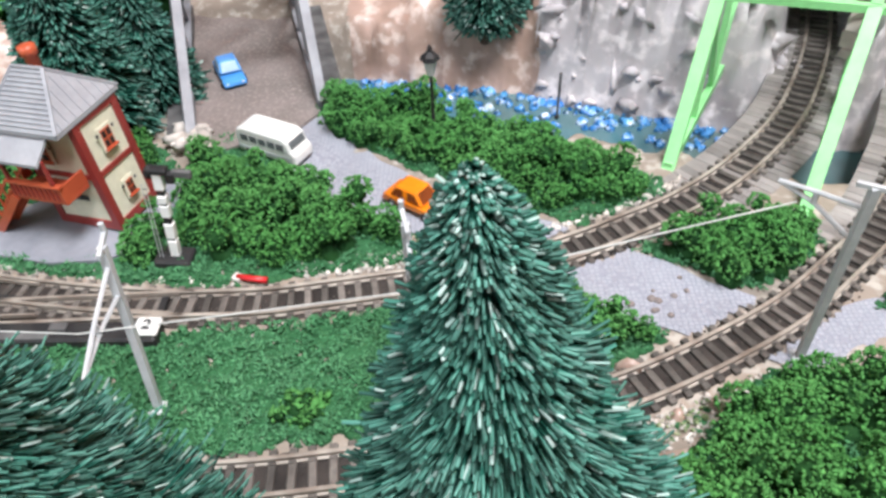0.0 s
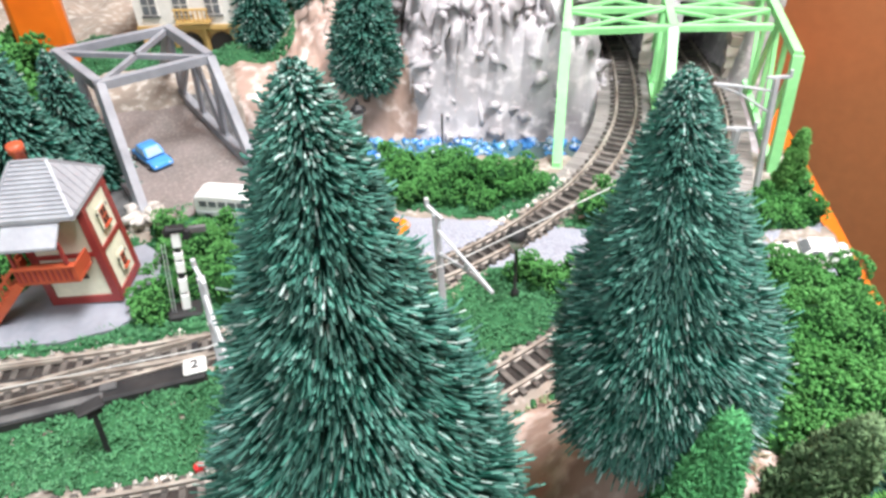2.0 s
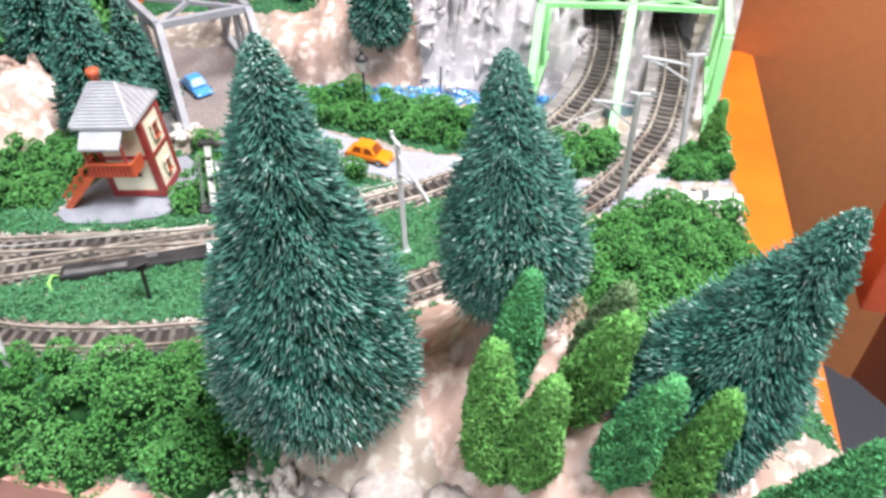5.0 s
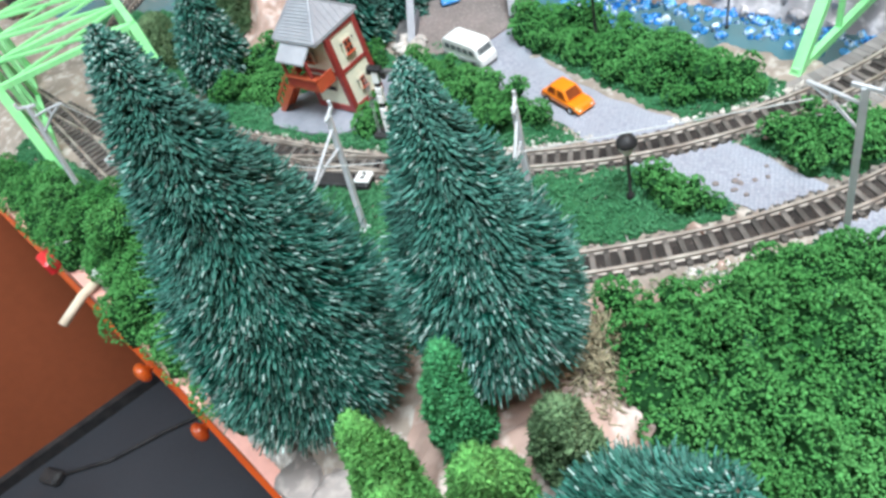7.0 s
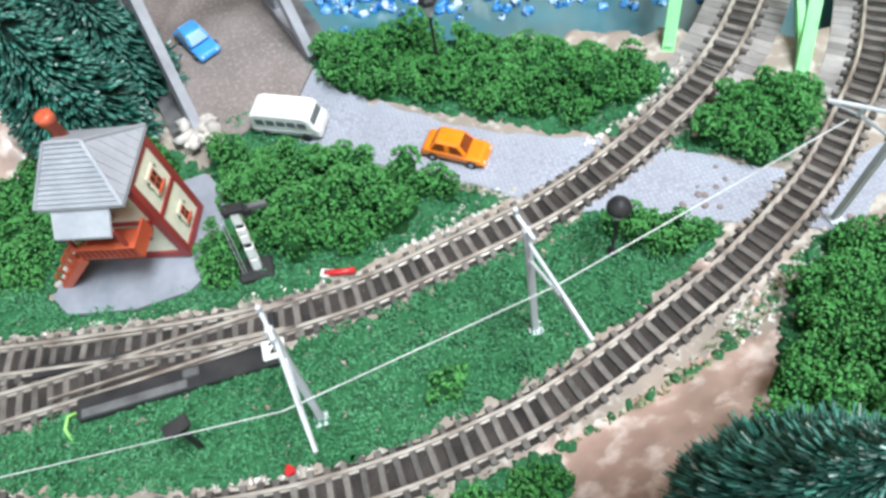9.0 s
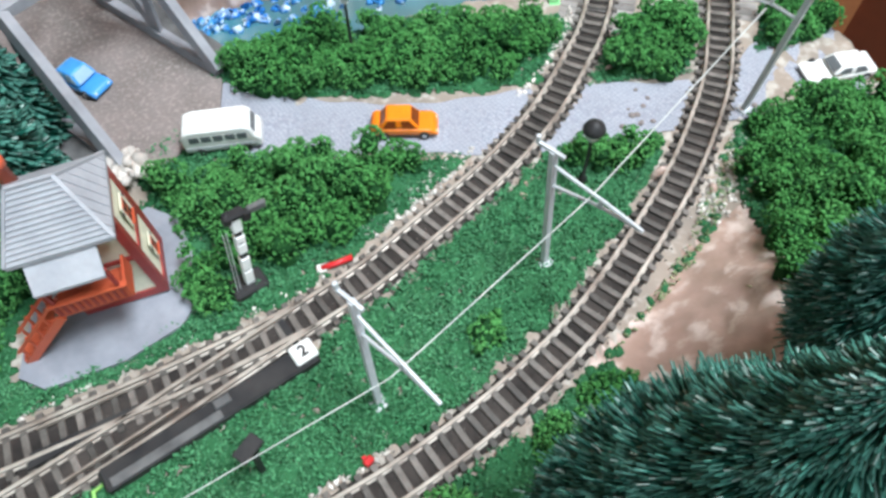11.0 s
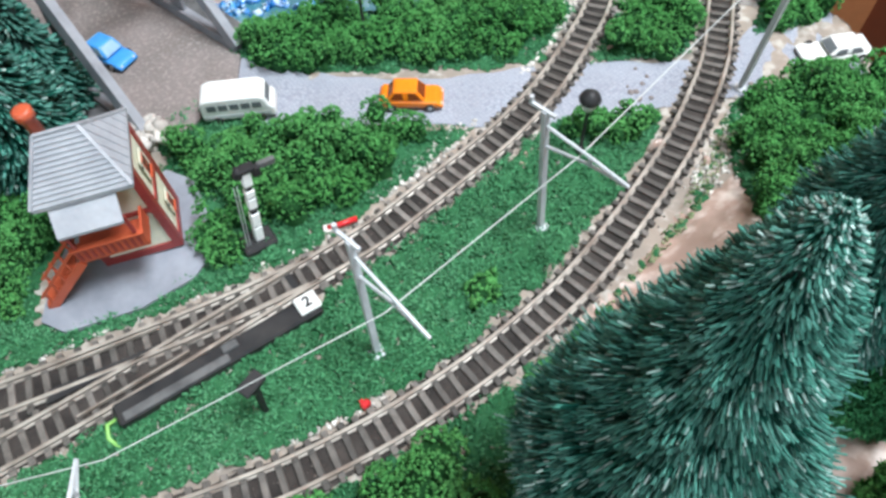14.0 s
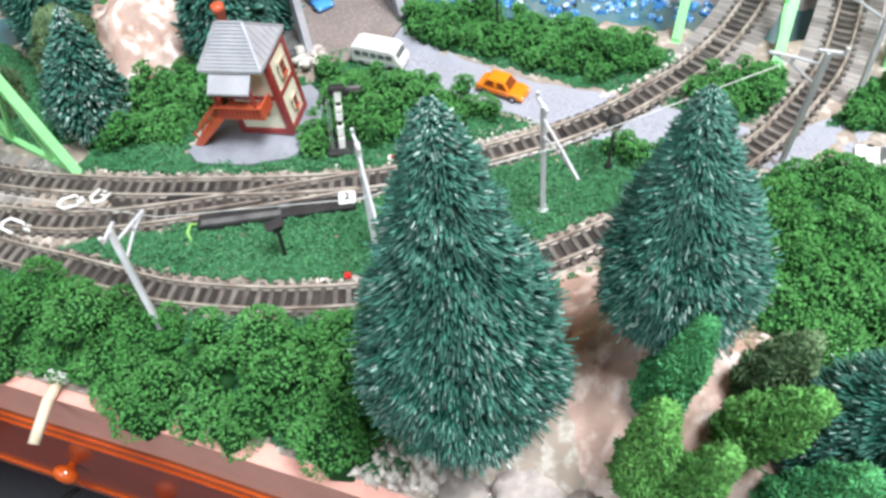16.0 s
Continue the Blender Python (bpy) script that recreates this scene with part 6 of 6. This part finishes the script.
w1 = mast((-7.07, 9.55, -0.25), (-6.9, 10.1, 4.85), (-6.55, 7.25, 3.95), "pale grey plastic catenary mast standing in the grass")
w2 = mast((-0.38, 10.26, -0.25), (-0.42, 10.65, 4.8), (0.16, 7.8, 4.0), "pale grey plastic catenary mast beside the street lamp")
w3 = mast((9.4, 10.8, -0.25), (9.05, 10.25, 5.75), (7.8, 11.6, 4.95), "pale grey catenary mast at the road crossing")
w0 = mast((-14.9, 6.75, -0.25), (-15.1, 8.1, 4.55), (-14.35, 9.25, 4.05), "pale grey catenary mast among the front shrubs")
w4 = mast((13.85, 13.7, -0.25), (13.4, 13.7, 5.2), (11.3, 14.4, 5.05), "pale grey catenary mast beside the green bridge")
w5 = mast((-22.1, 10.05, -0.2), (-21.6, 10.4, 5.0), (-20.0, 10.7, 4.95), "pale grey catenary mast near the green bridge")
wire = thing("contact_wire", label="thin whitish contact wire strung between the masts", category="wire")
A0, A1, A2, A3 = Vector((-13.9, 8.95, 3.95)), Vector((-7.1, 8.4, 4.0)), Vector((-0.2, 9.35, 4.05)), Vector((7.95, 10.9, 4.9))
part("wire_span", Geo().tube([(-22, 12, 3.9), tuple(A0)], 0.014, 6), M_wire, wire)
part("wire_span", Geo().tube([tuple(A0), tuple(A1)], 0.014, 6), M_wire, wire)
part("wire_span", Geo().tube([tuple(A1), tuple(A2)], 0.018, 6), M_wire, wire)
part("wire_span", Geo().tube([tuple(A2), tuple(A3)], 0.02, 6), M_wire, wire)

# ---- semaphore, lamps and small things ----
M_signal = mat("signal_white", (0.92, 0.92, 0.91), (0.86, 0.86, 0.85), rough=0.35, grain=4, stain=1.0, bump=0.05)
sig = thing("semaphore_signal", -8.12, 15.05, -0.25, rz=0, ry=6.5, label="white semaphore signal mast with a dark head and ladder", category="signal")
part("base_box", Geo().box(-0.62, -0.4, 0, 0.5, 0.4, 0.3, 0.06), M_black, sig)
for z0, z1 in ((0.3, 0.95), (1.02, 1.6), (1.85, 2.3), (2.36, 2.66), (2.86, 3.5)):
    part("mast_section", Geo().box(-0.14, -0.13, z0, 0.14, 0.13, z1, 0.03), M_signal, sig, "white mast tube")
part("mast_core", Geo().box(-0.10, -0.09, 0.3, 0.10, 0.09, 3.4), M_black, sig)
part("head_plate", Geo().box(-0.30, -0.16, 3.42, 0.30, 0.16, 3.62, 0.04), M_black, sig, "dark head casing")
part("head", Geo().box(0.20, -0.12, 3.1, 0.46, 0.12, 3.5, 0.05), M_black, sig)
part("arm", Geo().box(0.4, -0.06, 3.3, 0.95, 0.10, 3.55, 0.03), M_greyplate, sig)
part("lamp_case", Geo().lathe([(0.14, 3.3), (0.16, 3.45), (0.1, 3.6), (0.04, 3.66)], -0.22, 0, 10), M_black, sig, smooth=True)
for s in (-0.46, -0.36):
    part("ladder_rail", Geo().bar((s, -0.14, 0.3), (s, -0.14, 3.1), 0.022, 0.022, (1, 0, 0)), M_mast, sig)
for k in range(12):
    part("rung", Geo().bar((-0.48, -0.14, 0.5 + k * 0.22), (-0.34, -0.14, 0.5 + k * 0.22), 0.025, 0.025), M_greyplate, sig)

lamp = thing("street_lamp", 2.68, 11.9, -0.2, label="dark model street lamp with a round black cap and pale glass", category="street lamp", group="model street lamps")
part("pole", Geo().lathe([(0.16, 0), (0.14, 0.2), (0.06, 0.3), (0.055, 2.0), (0.09, 2.05)], n=10), M_black, lamp, smooth=True)
part("glass", Geo().lathe([(0.12, 2.05), (0.26, 2.3), (0.30, 2.5)], n=14), M_white, lamp, "pale glass bowl", True)
part("cap", Geo().lathe([(0.34, 2.48), (0.37, 2.56), (0.30, 2.72), (0.16, 2.83), (0.05, 2.88)], n=16), M_black, lamp, "round black cap", True)
lamp = thing("street_lamp", -0.25, 21.4, -0.3, label="dark model street lamp with a four-sided lantern above the hedge", category="street lamp", group="model street lamps")
part("pole", Geo().lathe([(0.15, 0), (0.12, 0.25), (0.06, 0.35), (0.055, 2.6), (0.10, 2.65)], n=10), M_black, lamp, smooth=True)
part("lantern", Geo().lathe([(0.12, 2.65), (0.27, 3.25)], n=6), M_mast, lamp, "pale lantern glass")
part("lantern_roof", Geo().lathe([(0.36, 3.25), (0.30, 3.4), (0.1, 3.55), (0.07, 3.7), (0.02, 3.78)], n=6), M_black, lamp, "dark lantern roof")

lever = thing("point_lever", -5.55, 14.02, -0.28, rz=-22, label="small red lever beside the track", category="lever")
part("handle", Geo().tube([(-0.55, 0, 0.1), (-0.1, 0.02, 0.16), (0.45, 0.1, 0.2)], 0.10, 8), M_redplastic, lever, smooth=True)
part("pivot", Geo().box(-0.7, -0.15, 0, -0.4, 0.15, 0.14, 0.02), M_rubble, lever)
clip = thing("track_clip", -8.2, 8.35, -0.27, rz=15, label="tiny red clip beside the track", category="clip")
part("clip_body", Geo().box(-0.14, -0.1, 0, 0.14, 0.1, 0.24, 0.04), M_redplastic, clip)
part("clip_tongue", Geo().box(-0.06, 0.1, 0, 0.06, 0.22, 0.1), M_redplastic, clip)
ground_sig = thing("ground_signal", -10.6, 9.85, -0.25, rz=20, label="small dark ground signal with a tilted plate in the grass", category="signal")
part("stem", Geo().bar((0, 0, 0), (0.1, -0.1, 1.9), 0.14, 0.14, (1, 0, 0)), M_black, ground_sig)
part("plate", Geo().box(-0.3, -0.24, 1.85, 0.42, 0.2, 1.98, 0.03), M_black, ground_sig)
part("crossbar", Geo().bar((-0.1, -0.15, 1.7), (0.3, -0.1, 1.7), 0.1, 0.12), M_black, ground_sig)


def chip(x, y, s, label):
    rs = np.random.RandomState(int(abs(x) * 100))
    v, f = scatter(np.array([(x, y, float(height(x, y)) + s * 0.3)]), np.array([s]), rs, jitter=0.35, stretch=(1.2, 0.8, 0.6))
    tagged(new("stone_chip", fast_mesh("stone_chip", v, f, [M_earth])), label, "stone", "stone chips")


for x, y, s in ((4.9, 10.55, 0.32), (0.75, 12.55, 0.22), (1.1, 12.9, 0.18), (7.0, 15.2, 0.2), (5.9, 9.0, 0.25)):
    chip(x, y, s, "small orange-pink stone chip in the grass")
# white junction fittings at the second turnout
for x, y, r in ((-19.6, 13.9, 20), (-21.8, 13.1, -30), (-18.3, 14.0, 60)):
    c = thing("white_hook", x, y, -0.1, rz=r, label="white plastic hook standing at the turnout", category="fitting", group="white turnout fittings")
    part("hook", Geo().tube([(0.4, 0.3, 0), (0.35, 0.3, 0.3), (-0.2, 0.28, 0.38), (-0.4, 0.0, 0.38), (-0.2, -0.28, 0.38), (0.35, -0.3, 0.3)], 0.07, 8), M_white, c, smooth=True)
    part("hook_foot", Geo().box(0.25, 0.15, -0.15, 0.55, 0.45, 0.05, 0.03), M_white, c)
yr = np.random.RandomState(8)
pp = np.stack([yr.normal(8.7, 0.35, 160), yr.normal(29.3, 0.22, 160), yr.normal(-1.9, 0.12, 160)], -1)
v, f = scatter(pp, yr.uniform(0.08, 0.2, 160), yr, jitter=0.4)
M_lichen = mat("yellow_lichen", (0.36, 0.32, 0.08), (0.14, 0.15, 0.04), rough=0.9, grain=5, island=0.4)
tagged(new("lichen_tuft", fast_mesh("lichen_tuft", v, f, [M_lichen])), "yellow-olive lichen tuft on the rock face", "lichen", kind="stuff")
pole = thing("mooring_pole", 4.9, 26.3, -2.8, label="thin dark pole standing in the river", category="pole")
part("shaft", Geo().tube([(0, 0, 0), (0.05, 0, 2.3)], 0.06, 8), M_greyplate, pole)
part("collar", Geo().lathe([(0.1, 0.0), (0.1, 0.2)], n=8), M_black, pole)

# ---- villa behind the road bridge ----
villa = thing("villa", -8.9, 38.0, 0.2, rz=-20, label="white model villa with ochre arcaded ground floor and brown roof", category="house")
VW, VD = 7.2, 4.5
part("upper_wall", Geo().box(0, 0, 1.75, VW, VD, 6.4), M_facade, villa, "white upper walls")
part("lower_wall", Geo().box(0.05, 0.25, 0, VW - 0.05, VD, 1.75), M_ochre, villa, "ochre lower walls")
part("string_course", Geo().box(-0.06, -0.1, 1.65, VW + 0.06, 0.1, 1.9), M_ochre, villa)
for k in range(4):
    x = 0.35 + k * 1.75
    ar = Geo()
    pts = [(x, 0.05)] + [(x + 0.62 + 0.62 * math.cos(math.pi - math.pi * i / 8), 0.85 + 0.55 * math.sin(math.pi * i / 8)) for i in range(9)] + [(x + 1.24, 0.05)]
    nn = len(pts)
    vs = [(a, yy, z) for yy in (0.10, 0.30) for a, z in pts]
    # solid dark fill paints the shade under each arch; the wall isn't cut
    part("arch_shade", ar.add(vs, [tuple(range(nn)), tuple(range(2 * nn - 1, nn - 1, -1))] + [(i, nn + i, nn + (i + 1) % nn, (i + 1) % nn) for i in range(nn)]), M_dark, villa, "near-black arch fill, painted as the opening's shade")
    part("pier", Geo().box(x - 0.26, -0.05, 0, x - 0.06, 0.3, 1.68, 0.03), M_ochre, villa)
for row in (2.5, 4.5):
    for k in range(4):
        x = 0.5 + k * 1.75
        wn = thing("window_place", x, 0, row)
        wn.parent = villa
        wn.name = "window"
        part("frame", Geo().box(-0.05, -0.05, -0.05, 0.85, 0.03, 1.15, 0.02), M_facade, wn)
        for sx in (0.02, 0.43):
            for sz in (0.03, 0.58):
                part("pane", Geo().box(sx, -0.07, sz, sx + 0.35, -0.045, sz + 0.48), M_glassgrey, wn)
        part("sill", Geo().box(-0.1, -0.14, -0.12, 0.9, 0.0, -0.04), M_greyplate, wn)
bal = thing("balcony_place", 2.3, -0.5, 2.1)
bal.parent = villa
bal.name = "balcony"
part("slab", Geo().box(0, 0, 0, 1.9, 0.6, 0.12), M_ochre, bal)
part("rail", Geo().box(0, 0, 0.75, 1.9, 0.1, 0.85), M_ochre, bal)
for k in range(8):
    part("baluster", Geo().box(0.05 + k * 0.25, 0.02, 0.12, 0.13 + k * 0.25, 0.08, 0.75), M_ochre, bal)
part("roof", Geo().add([(-0.4, -0.5, 6.4), (VW + 0.4, -0.5, 6.4), (VW + 0.4, VD + 0.5, 6.4), (-0.4, VD + 0.5, 6.4), (1.6, VD / 2, 8.2), (VW - 1.6, VD / 2, 8.2)], [(3, 2, 1, 0), (0, 1, 5, 4), (1, 2, 5), (2, 3, 4, 5), (3, 0, 4)]), M_sleeper, villa, "dark brown hipped roof")

# ---- wagon beyond the left bridge ----
wag = thing("freight_wagon", -43.5, 28.5, 0.35, rz=-30, label="black model freight wagon beyond the green bridge", category="wagon")
part("wagon_body", Geo().box(-3.2, -0.85, 0.5, 3.2, 0.85, 1.9, 0.08), M_black, wag)
part("wagon_roof", Geo().box(-3.3, -0.9, 1.9, 3.3, 0.9, 2.15, 0.1), M_greyplate, wag)
for x in (-2.2, 2.2):
    for y in (-0.5, 0.5):
        part("wheel", Geo().tube([(x, y - 0.06, 0.3), (x, y + 0.06, 0.3)], 0.36, 12), M_black, wag)
